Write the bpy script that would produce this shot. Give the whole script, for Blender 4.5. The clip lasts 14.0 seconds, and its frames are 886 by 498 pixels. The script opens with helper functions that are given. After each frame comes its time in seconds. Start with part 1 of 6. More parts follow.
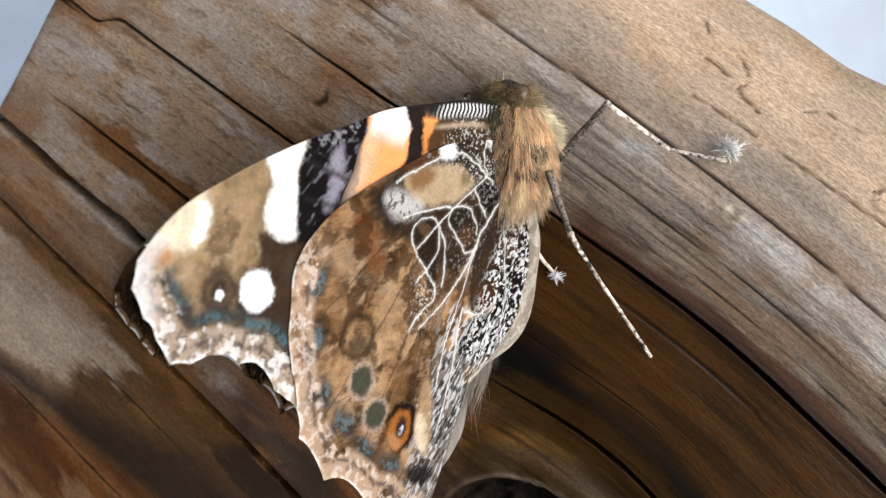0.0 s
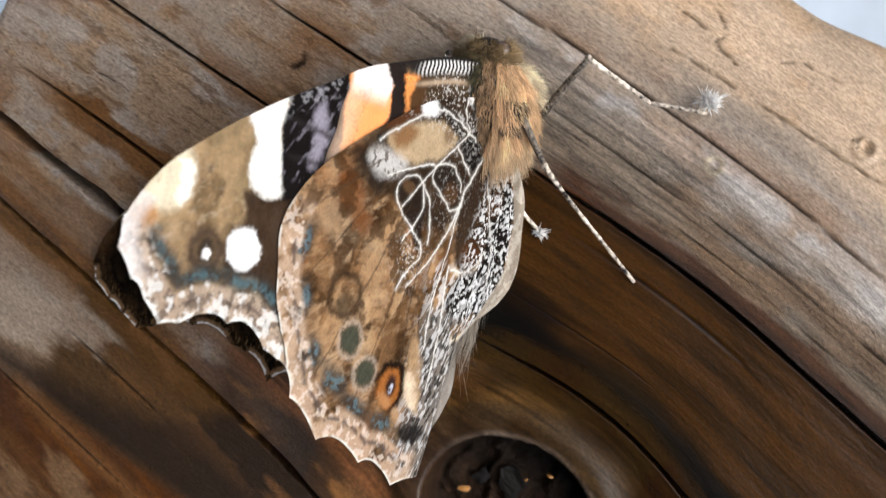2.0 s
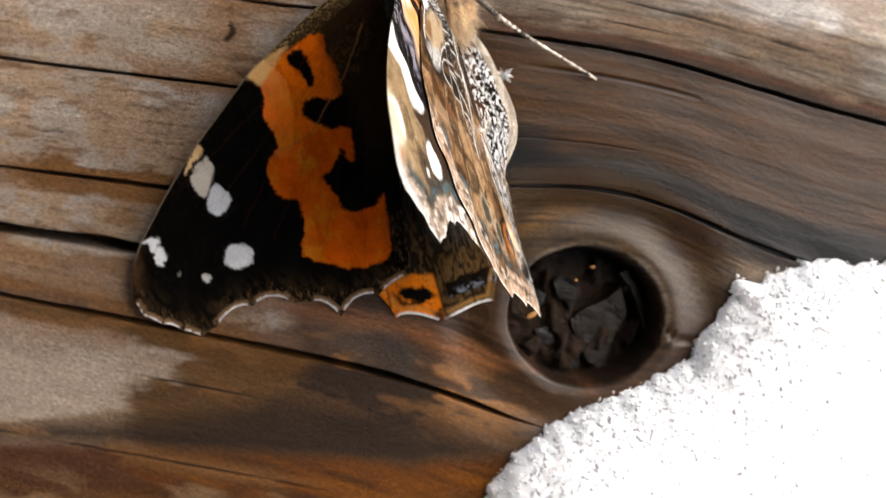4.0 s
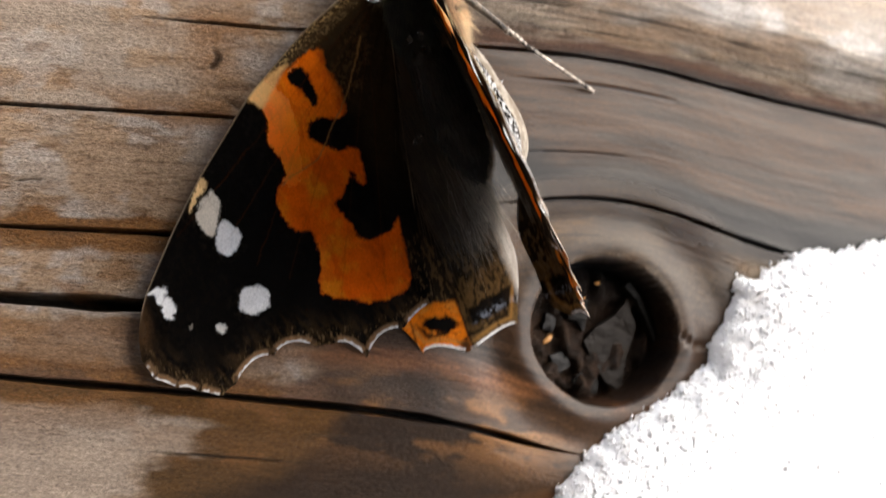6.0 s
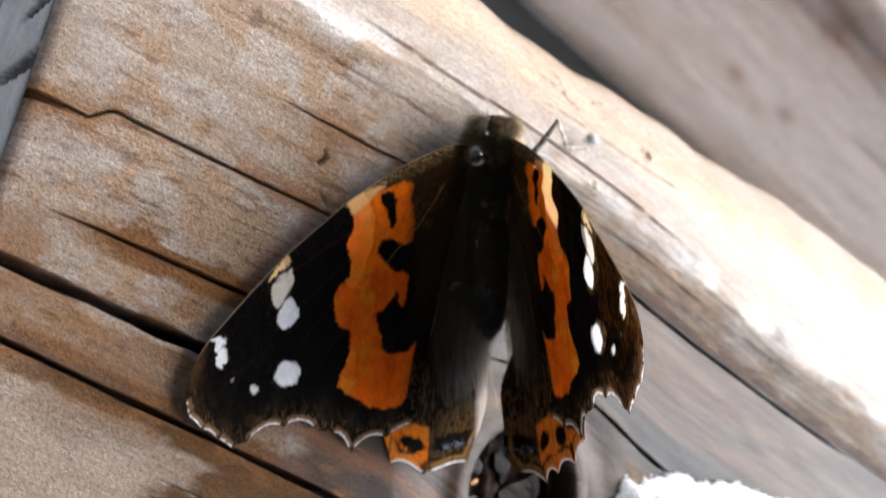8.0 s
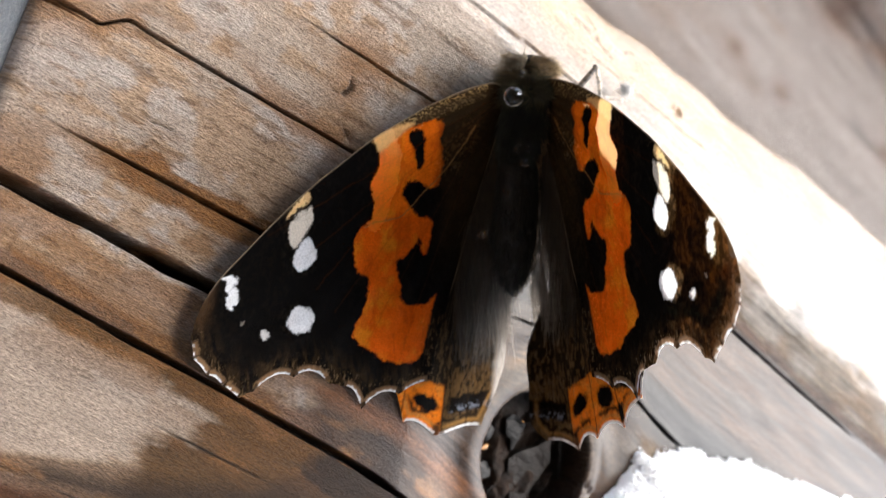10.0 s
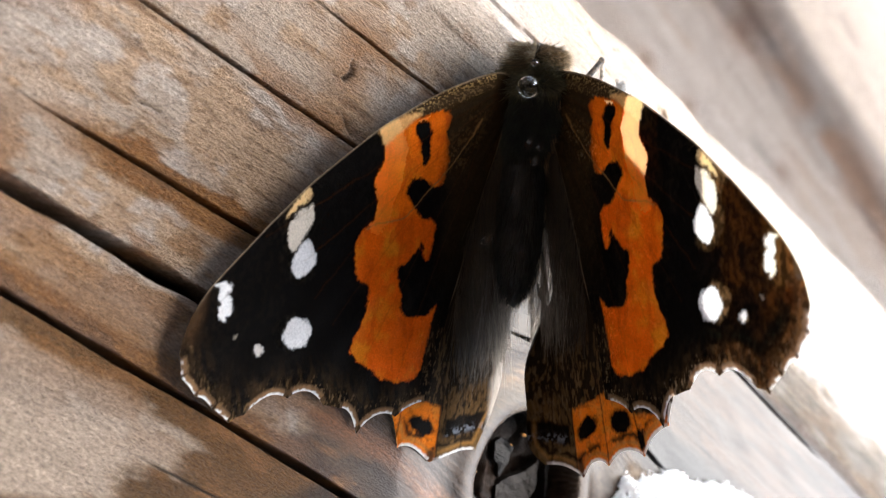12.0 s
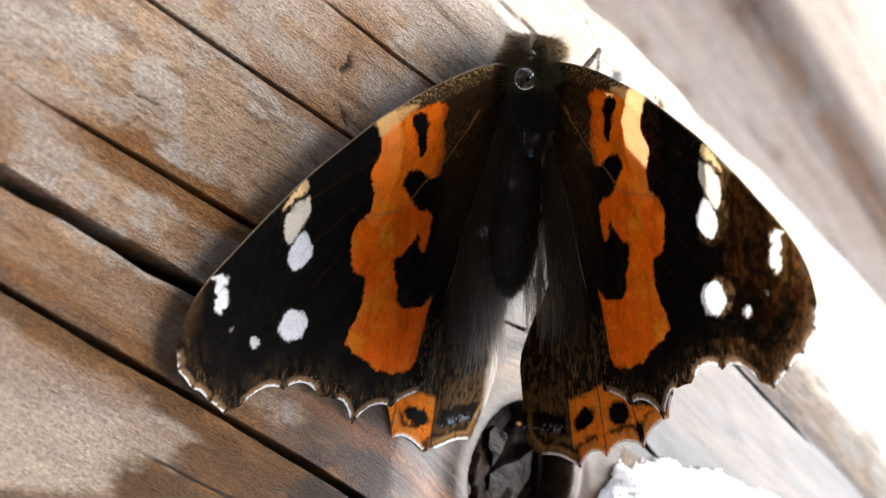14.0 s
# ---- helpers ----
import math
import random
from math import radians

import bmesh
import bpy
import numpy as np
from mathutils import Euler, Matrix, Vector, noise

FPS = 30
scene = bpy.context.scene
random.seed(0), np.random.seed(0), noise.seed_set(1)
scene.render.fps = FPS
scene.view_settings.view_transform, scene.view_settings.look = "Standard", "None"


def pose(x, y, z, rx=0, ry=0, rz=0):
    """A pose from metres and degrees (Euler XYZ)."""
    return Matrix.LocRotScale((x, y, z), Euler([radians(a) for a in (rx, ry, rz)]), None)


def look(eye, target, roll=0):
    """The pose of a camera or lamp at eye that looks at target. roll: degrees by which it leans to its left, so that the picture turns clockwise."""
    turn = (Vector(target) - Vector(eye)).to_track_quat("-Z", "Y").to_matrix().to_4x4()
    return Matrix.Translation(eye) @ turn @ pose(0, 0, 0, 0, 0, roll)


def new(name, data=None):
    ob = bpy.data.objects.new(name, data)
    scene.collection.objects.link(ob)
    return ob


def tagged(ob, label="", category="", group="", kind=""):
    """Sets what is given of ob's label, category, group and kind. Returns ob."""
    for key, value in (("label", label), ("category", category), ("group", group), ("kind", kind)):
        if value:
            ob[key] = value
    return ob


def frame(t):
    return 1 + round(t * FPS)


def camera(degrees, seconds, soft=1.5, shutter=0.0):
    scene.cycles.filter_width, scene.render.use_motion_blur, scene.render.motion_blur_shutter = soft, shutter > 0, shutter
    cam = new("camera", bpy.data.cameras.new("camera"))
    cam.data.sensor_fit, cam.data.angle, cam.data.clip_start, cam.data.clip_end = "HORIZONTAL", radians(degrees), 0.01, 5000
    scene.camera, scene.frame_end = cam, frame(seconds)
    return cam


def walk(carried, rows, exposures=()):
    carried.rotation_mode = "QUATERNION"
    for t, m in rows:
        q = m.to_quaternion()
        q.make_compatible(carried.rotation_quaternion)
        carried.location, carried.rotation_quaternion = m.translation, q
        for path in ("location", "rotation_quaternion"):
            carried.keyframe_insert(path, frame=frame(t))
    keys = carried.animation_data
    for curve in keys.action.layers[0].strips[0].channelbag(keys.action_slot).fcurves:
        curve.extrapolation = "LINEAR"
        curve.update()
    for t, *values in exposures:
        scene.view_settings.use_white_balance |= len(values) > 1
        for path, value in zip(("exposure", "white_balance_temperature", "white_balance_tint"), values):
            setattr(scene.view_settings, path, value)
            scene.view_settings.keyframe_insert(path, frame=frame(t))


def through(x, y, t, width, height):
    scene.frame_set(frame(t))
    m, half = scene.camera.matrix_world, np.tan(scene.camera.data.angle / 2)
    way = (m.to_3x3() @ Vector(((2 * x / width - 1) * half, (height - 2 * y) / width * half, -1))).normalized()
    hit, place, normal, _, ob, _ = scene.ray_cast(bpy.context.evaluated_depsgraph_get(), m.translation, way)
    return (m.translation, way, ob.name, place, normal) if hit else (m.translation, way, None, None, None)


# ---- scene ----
import functools

# ---------------------------------------------------------------- camera
cam = camera(40.0, 14.0, soft=1.2, shutter=0.4)
cam.data.dof.use_dof = True
cam.data.dof.focus_distance = 0.089
cam.data.dof.aperture_fstop = 58.0
walk(cam, [
    (0, pose(0.03224, 0.01375, 0.09562, -0.84, 13.43, 41.23)),
    (0.5, pose(0.03229, 0.01353, 0.09552, -0.75, 13.30, 41.26)),
    (1, pose(0.03163, 0.01297, 0.09552, -0.78, 12.50, 41.38)),
    (1.5, pose(0.03185, 0.01276, 0.09548, -0.89, 12.19, 41.21)),
    (2, pose(0.03138, 0.01114, 0.09604, -2.22, 11.23, 39.60)),
    (2.5, pose(0.02990, 0.00821, 0.09800, -4.30, 9.00, 36.19)),
    (3, pose(0.02656, 0.00690, 0.10134, -5.42, 6.25, 31.68)),
    (3.5, pose(0.01301, -0.00243, 0.10717, -9.91, -3.13, 21.10)),
    (3.7, pose(0.00733, -0.00472, 0.10757, -8.66, -6.59, 17.43)),
    (5.8, pose(-0.01572, -0.02641, 0.09467, 4.92, -21.35, 3.89)),
    (6, pose(-0.01873, -0.02573, 0.09296, 5.58, -23.58, 5.11)),
    (6.5, pose(-0.02424, -0.02620, 0.08982, 7.76, -27.76, 9.91)),
    (7, pose(-0.03240, -0.02831, 0.08831, 2.90, -32.28, 16.83)),
    (7.5, pose(-0.04392, -0.02494, 0.09016, 0.13, -36.05, 24.82)),
    (8, pose(-0.05008, -0.03225, 0.08952, -1.83, -39.23, 28.37)),
    (8.5, pose(-0.05019, -0.03505, 0.08558, -3.50, -39.87, 30.30)),
    (8.7, pose(-0.04962, -0.03385, 0.08607, -4.89, -39.10, 31.09)),
    (11, pose(-0.04813, -0.03471, 0.07133, -7.03, -44.03, 33.64)),
    (11.5, pose(-0.04827, -0.03603, 0.06723, -6.47, -46.15, 34.01)),
    (12, pose(-0.04815, -0.03620, 0.06507, -6.19, -47.17, 33.97)),
    (12.5, pose(-0.04814, -0.03600, 0.06535, -6.29, -47.12, 33.88)),
    (13, pose(-0.04830, -0.03574, 0.06501, -6.88, -47.28, 34.12)),
    (13.5, pose(-0.04838, -0.03549, 0.06500, -7.26, -47.24, 34.28)),
    (14, pose(-0.04880, -0.03537, 0.06489, -7.59, -47.43, 34.44)),
], exposures=[(0, 0.38, 6200, 8), (1.5, 0.38, 6200, 8), (3, 0.50, 6450, 10), (3.7, 0.63, 6650, 10), (6, 0.88, 6600, 10), (7, 0.96, 6250, 10),
              (8, 1.11, 6050, 10), (8.7, 1.22, 6100, 10), (11, 1.41, 6250, 9), (14, 1.51, 6200, 9)])

# ---------------------------------------------------------------- light
SUN_FROM = Vector((0.58, 0.41, 0.70)).normalized()
world = bpy.data.worlds.new("sky")
scene.world = world
world.use_nodes = True
wn = world.node_tree
sky = wn.nodes.new("ShaderNodeTexSky")
sky.sky_type = "NISHITA"
sky.sun_disc = False
sky.sun_elevation = math.asin(SUN_FROM.z)
sky.sun_rotation = math.atan2(SUN_FROM.x, SUN_FROM.y)
sky.dust_density = 3.0
background = wn.nodes["Background"]
background.inputs["Strength"].default_value = 0.21
wn.links.new(sky.outputs[0], background.inputs[0])
sun = new("sun", bpy.data.lights.new("sun", "SUN"))
sun.data.energy = 2.6
sun.data.angle = radians(60)
sun.data.color = (1.0, 0.962, 0.91)
sun.matrix_world = look(SUN_FROM * 2, (0, 0, 0))

# ---------------------------------------------------------------- helpers
CM = 0.01
MM = 0.001


def lattice(ix, iy, seed):
    h = (ix.astype(np.int64) * 374761393 + iy.astype(np.int64) * 668265263 + seed * 974634777) & 0xFFFFFFFF
    h = ((h ^ (h >> 13)) * 1274126177) & 0xFFFFFFFF
    return ((h ^ (h >> 16)) & 0xFFFF) / 65535.0


def vnoise(x, y, seed=0):
    """Smooth value noise in 0..1 over two coordinate arrays."""
    x, y = np.asarray(x, float), np.asarray(y, float)
    ix, iy = np.floor(x), np.floor(y)
    fx, fy = x - ix, y - iy
    fx, fy = fx * fx * (3 - 2 * fx), fy * fy * (3 - 2 * fy)
    a, b = lattice(ix, iy, seed), lattice(ix + 1, iy, seed)
    c, d = lattice(ix, iy + 1, seed), lattice(ix + 1, iy + 1, seed)
    return (a + (b - a) * fx) * (1 - fy) + (c + (d - c) * fx) * fy


def fbm(x, y, seed=0, octaves=4):
    total, amp, norm = 0.0, 1.0, 0.0
    for k in range(octaves):
        total = total + amp * vnoise(np.asarray(x) * 2**k, np.asarray(y) * 2**k, seed + 17 * k)
        norm += amp
        amp *= 0.55
    return total / norm


def step(a, b, x):
    t = np.clip((np.asarray(x, float) - a) / (b - a), 0, 1)
    return t * t * (3 - 2 * t)


def blend(base, colour, mask):
    return base + (np.array(colour) - base) * np.asarray(mask)[:, None]


def open_curve(points, per=8):
    p = np.array(points, float)
    out = [p[0]]
    for i in range(len(p) - 1):
        a, b, c, d = p[max(i - 1, 0)], p[i], p[i + 1], p[min(i + 2, len(p) - 1)]
        for t in np.linspace(0, 1, per + 1)[1:]:
            out.append(0.5 * (2 * b + (c - a) * t + (2 * a - 5 * b + 4 * c - d) * t**2 + (3 * b - a - 3 * c + d) * t**3))
    return np.array(out)


def raw_mesh(name, verts, faces, smooth=True):
    me = bpy.data.meshes.new(name)
    me.from_pydata(np.asarray(verts).tolist(), [], np.asarray(faces).tolist() if isinstance(faces, np.ndarray) else faces)
    me.update()
    if smooth:
        me.polygons.foreach_set("use_smooth", [True] * len(me.polygons))
    return me


def colour_attr(me, name, rgba):
    rgba = np.asarray(rgba, float)
    if rgba.shape[1] == 3:
        rgba = np.c_[rgba, np.ones(len(rgba))]
    me.attributes.new(name, "FLOAT_COLOR", "POINT").data.foreach_set("color", rgba.ravel())


def mesh_part(name, me, material, parent, label=""):
    ob = new(name, me)
    me.materials.append(material)
    ob.parent = parent
    return tagged(ob, label)


def part(name, bm, material, parent, label="", smooth=True):
    me = bpy.data.meshes.new(name)
    bm.to_mesh(me)
    bm.free()
    if smooth:
        me.polygons.foreach_set("use_smooth", [True] * len(me.polygons))
    return mesh_part(name, me, material, parent, label)


def material(name, colour=(0.5, 0.5, 0.5), rough=0.6, attr="", grain=None, bump=0.0, bump_scale=100.0, spec=0.4,
             rough_attr=False, translucent=0.0, stretch=(1, 1, 1), spread=0.35, sheen=0.0, detail=6.0, through=""):
    """A surface from a base colour or a colour attribute, broken up by noise at two scales, with bump."""
    mat = bpy.data.materials.new(name)
    mat.use_nodes = True
    nt = mat.node_tree
    n, link = nt.nodes, nt.links.new
    bsdf = n["Principled BSDF"]
    bsdf.inputs["Roughness"].default_value = rough
    bsdf.inputs["Specular IOR Level"].default_value = spec
    if sheen:
        bsdf.inputs["Sheen Weight"].default_value = sheen
    if attr:
        src = n.new("ShaderNodeAttribute")
        src.attribute_name = attr
        col, alpha = src.outputs["Color"], src.outputs["Alpha"]
    else:
        src = n.new("ShaderNodeRGB")
        src.outputs[0].default_value = (*colour, 1)
        col = src.outputs[0]
    if grain:
        vec = n.new("ShaderNodeAttribute")
        vec.attribute_name = grain
        where = vec.outputs["Vector"]
    else:
        vec = n.new("ShaderNodeTexCoord")
        where = vec.outputs["Object"]
    mapping = n.new("ShaderNodeMapping")
    mapping.inputs["Scale"].default_value = stretch
    link(where, mapping.inputs["Vector"])
    values = []
    for scale, fine in ((bump_scale, detail), (bump_scale * 0.13, 3.0)):
        tex = n.new("ShaderNodeTexNoise")
        tex.inputs["Scale"].default_value = scale
        tex.inputs["Detail"].default_value = fine
        tex.inputs["Roughness"].default_value = 0.55
        link(mapping.outputs[0], tex.inputs["Vector"])
        values.append(tex.outputs["Fac"])
    both = n.new("ShaderNodeMath")
    both.operation = "MULTIPLY_ADD"
    both.inputs[1].default_value = 0.6
    link(values[1], both.inputs[0])
    link(values[0], both.inputs[2])
    ramp = n.new("ShaderNodeMapRange")
    ramp.inputs["From Min"].default_value = 0.45
    ramp.inputs["From Max"].default_value = 1.15
    ramp.inputs["To Min"].default_value = 1 - spread
    ramp.inputs["To Max"].default_value = 1 + spread
    link(both.outputs[0], ramp.inputs["Value"])
    mul = n.new("ShaderNodeVectorMath")
    mul.operation = "SCALE"
    link(col, mul.inputs[0])
    link(ramp.outputs[0], mul.inputs["Scale"])
    link(mul.outputs[0], bsdf.inputs["Base Color"])
    if rough_attr:
        rr = n.new("ShaderNodeMapRange")
        rr.inputs["To Min"].default_value = 0.24
        rr.inputs["To Max"].default_value = rough
        link(alpha, rr.inputs["Value"])
        link(rr.outputs[0], bsdf.inputs["Roughness"])
    if bump:
        bp = n.new("ShaderNodeBump")
        bp.inputs["Strength"].default_value = 1.0
        bp.inputs["Distance"].default_value = bump
        if rough_attr:
            # damp wood is smoother than dry
            soft = n.new("ShaderNodeMapRange")
            soft.inputs["To Min"].default_value = bump * 0.10
            soft.inputs["To Max"].default_value = bump
            link(alpha, soft.inputs["Value"])
            link(soft.outputs[0], bp.inputs["Distance"])
        link(values[0], bp.inputs["Height"])
        link(bp.outputs[0], bsdf.inputs["Normal"])
    if translucent:
        tr = n.new("ShaderNodeBsdfTranslucent")
        mix = n.new("ShaderNodeMixShader")
        mix.inputs[0].default_value = translucent
        if through:
            inner = n.new("ShaderNodeAttribute")
            inner.attribute_name = through
            link(inner.outputs["Color"], tr.inputs["Color"])
        else:
            link(mul.outputs[0], tr.inputs["Color"])
        link(bsdf.outputs[0], mix.inputs[1])
        link(tr.outputs[0], mix.inputs[2])
        link(mix.outputs[0], n["Material Output"].inputs["Surface"])
    return mat


def glass(name, ior=1.33):
    mat = bpy.data.materials.new(name)
    mat.use_nodes = True
    b = mat.node_tree.nodes["Principled BSDF"]
    b.inputs["Transmission Weight"].default_value = 1.0
    b.inputs["Roughness"].default_value = 0.02
    b.inputs["IOR"].default_value = ior
    return mat


WOOD = material("weathered_wood", attr="tone", grain="grain", rough=0.43, rough_attr=True, bump=0.00010, bump_scale=9.0,
                stretch=(1.0, 2.8, 1.0), spread=0.26, spec=0.46, detail=4.0)
wood_nodes, wood_link = WOOD.node_tree.nodes, WOOD.node_tree.links.new
wood_at = wood_nodes.new("ShaderNodeAttribute")
wood_at.attribute_name = "grain"
wood_map = wood_nodes.new("ShaderNodeMapping")
wood_map.inputs["Scale"].default_value = (0.70, 1.40, 1.0)
wood_link(wood_at.outputs["Vector"], wood_map.inputs["Vector"])
pebble = wood_nodes.new("ShaderNodeTexNoise")
pebble.inputs["Scale"].default_value = 34.0
pebble.inputs["Detail"].default_value = 4.0
pebble.inputs["Roughness"].default_value = 0.72
wood_link(wood_map.outputs[0], pebble.inputs["Vector"])
wood_bump = wood_nodes.new("ShaderNodeBump")
wood_bump.inputs["Strength"].default_value = 1.0
wood_deep = wood_nodes.new("ShaderNodeMapRange")
wood_deep.inputs["From Min"].default_value = 0.40
wood_deep.inputs["To Min"].default_value = 0.000012
wood_deep.inputs["To Max"].default_value = 0.00060
wood_tone = wood_nodes.new("ShaderNodeAttribute")
wood_tone.attribute_name = "tone"
wood_link(wood_tone.outputs["Alpha"], wood_deep.inputs["Value"])
wood_link(wood_deep.outputs[0], wood_bump.inputs["Distance"])
wood_link(pebble.outputs["Fac"], wood_bump.inputs["Height"])
# a damp film shines, dry bleached wood hardly does
film = wood_nodes.new("ShaderNodeMapRange")
film.inputs["From Max"].default_value = 0.70
film.inputs["To Min"].default_value = 0.20
film.inputs["To Max"].default_value = 0.16
wood_link(wood_tone.outputs["Alpha"], film.inputs["Value"])
wood_link(film.outputs[0], wood_nodes["Principled BSDF"].inputs["Specular IOR Level"])
# fine mottling from the bump noise, painting the relief's light and shade into the colour
relief_tone = wood_nodes.new("ShaderNodeMapRange")
relief_tone.inputs["From Min"].default_value = 0.35
relief_tone.inputs["From Max"].default_value = 0.65
relief_tone.inputs["To Min"].default_value = 0.62
relief_tone.inputs["To Max"].default_value = 1.38
wood_link(pebble.outputs["Fac"], relief_tone.inputs["Value"])
relief_toned = wood_nodes.new("ShaderNodeVectorMath")
relief_toned.operation = "SCALE"
wood_base = wood_nodes["Principled BSDF"].inputs["Base Color"]
wood_link(wood_base.links[0].from_socket, relief_toned.inputs[0])
wood_link(relief_tone.outputs[0], relief_toned.inputs["Scale"])
wood_link(relief_toned.outputs[0], wood_base)
for node in list(wood_nodes):
    if node.bl_idname == "ShaderNodeBump" and node != wood_bump:
        wood_link(wood_bump.outputs[0], node.inputs["Normal"])
# dark knot wood, its colour lowered further for the shade in the hole
KNOT_DARK = material("dark_knot_wood", (0.005, 0.0042, 0.0038), 0.50, spec=0.22, bump=0.0002, bump_scale=900, stretch=(1, 1, 1), spread=0.6)
SNOW = material("granular_snow", (0.95, 0.96, 0.97), 0.6, bump=0.00012, bump_scale=1800, spread=0.04, spec=0.3)
snow_bsdf = SNOW.node_tree.nodes["Principled BSDF"]
snow_bsdf.inputs["Subsurface Weight"].default_value = 0.8
snow_bsdf.inputs["Subsurface Radius"].default_value = (1.0, 1.0, 1.0)
snow_bsdf.inputs["Subsurface Scale"].default_value = 0.004
# for the unseen panels added to block skylight
SHADE_PANEL = material("shade_panel_dark", (0.10, 0.07, 0.05), 0.7, bump=0.002, bump_scale=12, stretch=(1, 8, 1), spread=0.3)
EARTH = material("grey_ground", (0.47, 0.55, 0.65), 0.8, bump=0.001, bump_scale=40, spread=0.25)
WING = material("wing_scales", attr="pattern", rough=0.7, bump=0.00005, bump_scale=6000, spread=0.30, translucent=0.38, spec=0.03, through="through")
CUTICLE = material("dark_cuticle", (0.012, 0.010, 0.008), 0.5, bump=0.00004, bump_scale=4000, spread=0.5, spec=0.15)
TAN_FUR = material("tan_fur", (0.42, 0.22, 0.10), 0.75, attr="tint", spread=0.35, bump_scale=900, translucent=0.25)
DARK_FUR = material("dark_fur", (0.04, 0.03, 0.018), 0.6, attr="tint", spread=0.4, bump_scale=900, translucent=0.2)
LEG = material("scaled_leg", (0.10, 0.08, 0.06), 0.6, bump=0.00004, bump_scale=5000, spread=2.2)
PALE_LEG = material("pale_leg", (0.42, 0.36, 0.29), 0.6, bump=0.00005, bump_scale=2600, spread=1.8)
EYE = material("compound_eye", (0.05, 0.025, 0.015), 0.25, bump_scale=3000, spread=0.3, spec=0.6)
FLUFF = material("white_down", (0.75, 0.74, 0.72), 0.8, spread=0.1, bump_scale=900, translucent=0.3)
WATER = glass("water")

# ---------------------------------------------------------------- the log
SLOPE_N = (-6.0, -2.59, -1.95, -1.38, -0.44, 0.31, 0.87, 1.34, 2.8)
SLOPE_S = (-0.02, -0.005, 0.049, 0.090, 0.108, 0.120, 0.085, 0.095, 0.10)
KNOT = (3.72, -1.75)
N_KNOT = -1.75


def grain_y(x, n):
    """Where the grain line n runs at x: it fans a little and parts round the knot."""
    g = np.where(x < 1.5, x, 1.5 + 1.2 * (1 - np.exp(-(np.maximum(x, 1.5) - 1.5) / 1.2)))
    slope = np.interp(n, SLOPE_N, SLOPE_S)
    off = n - N_KNOT
    part_way = 0.55 * np.tanh(off / 0.3) * np.exp(-np.abs(off) / 1.1) * np.exp(-(((x - 3.8) / 1.3) ** 2))
    return n + slope * g + part_way


def crack_line(k, x):
    """Grain line that crack k follows: it wanders, and two of them jog near the sawn end."""
    c, amount, seed = CRACKS[k][0], CRACKS[k][5], 31 + k
    jog = -0.14 * (1 - step(-2.03, -1.82, x)) if k in (2, 3) else 0.0
    return c + jog + (fbm(x * 1.1, x * 0 + seed * 7.3, seed, 3) - 0.5) * amount


# grain line, start, end, half width, depth, wander
CRACKS = (
    (0.31, -0.9, 9.0, 0.013, 0.10, 0.03), (0.315, 2.1, 9.0, 0.020, 0.12, 0.03),
    (-0.44, -2.6, 2.3, 0.016, 0.12, 0.02), (-0.47, -2.7, -1.93, 0.030, 0.16, 0.06),
    (-1.38, -2.15, 2.4, 0.019, 0.14, 0.02), (-1.95, -2.8, 1.5, 0.052, 0.42, 0.02),
    (-2.59, -2.8, 3.7, 0.026, 0.30, 0.02), (-1.10, 2.3, 6.5, 0.020, 0.14, 0.03),
    (0.87, -1.0, 8.0, 0.008, 0.05, 0.03), (1.34, -0.5, 5.0, 0.008, 0.05, 0.03),
    (0.62, 2.0, 7.0, 0.006, 0.03, 0.03), (0.05, 2.4, 4.6, 0.006, 0.03, 0.03), (-0.62, 2.4, 4.2, 0.006, 0.03, 0.02),
    (-3.05, -0.6, 1.4, 0.006, 0.03, 0.03), (-2.92, 0.3, 1.2, 0.005, 0.02, 0.03), (-3.75, -2.6, 2.0, 0.007, 0.03, 0.05),
)


# short splits and flakes on the rounded edge
SPLITS = (((2.15, 2.26), (2.26, 2.27), (2.39, 2.27)), ((1.93, 2.51), (2.02, 2.44)), ((2.35, 2.43), (2.47, 2.40), (2.53, 2.31), (2.49, 2.23), (2.59, 2.20), (2.75, 2.19)),
          ((3.02, 2.43), (3.09, 2.52), (3.21, 2.56), (3.42, 2.59), (3.54, 2.58), (3.66, 2.63)), ((3.81, 2.28), (3.85, 2.34), (3.88, 2.24)),
          ((2.27, 1.95), (2.69, 2.02), (3.16, 2.06), (4.04, 2.14), (5.0, 2.25)), ((-0.02, -0.19), (0.08, -0.26), (0.18, -0.32), (0.26, -0.36)), ((-0.20, -0.08), (-0.04, -0.08)),
          ((-1.23, -0.85), (-1.06, -0.79)), ((-0.97, -0.90), (-0.78, -0.86)), ((-1.33, -1.15), (-1.15, -1.13)))
# torn three-cornered scar in the dry face
SCAR = np.array(((0.0, 0.11), (0.04, 0.09), (0.07, 0.03), (0.03, -0.05), (-0.04, -0.07), (-0.02, -0.01), (0.01, 0.06)))


def split_distance(x, y):
    best = np.full(len(x), 9.0)
    wx, wy = x + 0.03 * (fbm(x * 9, y * 9, 101, 2) - 0.5), y + 0.03 * (fbm(x * 9, y * 9, 102, 2) - 0.5)
    for line in SPLITS:
        for (ax, ay), (bx, by) in zip(line, line[1:]):
            dx, dy = bx - ax, by - ay
            t = np.clip(((wx - ax) * dx + (wy - ay) * dy) / (dx * dx + dy * dy), 0, 1)
            best = np.minimum(best, np.hypot(wx - ax - t * dx, wy - ay - t * dy))
    return best


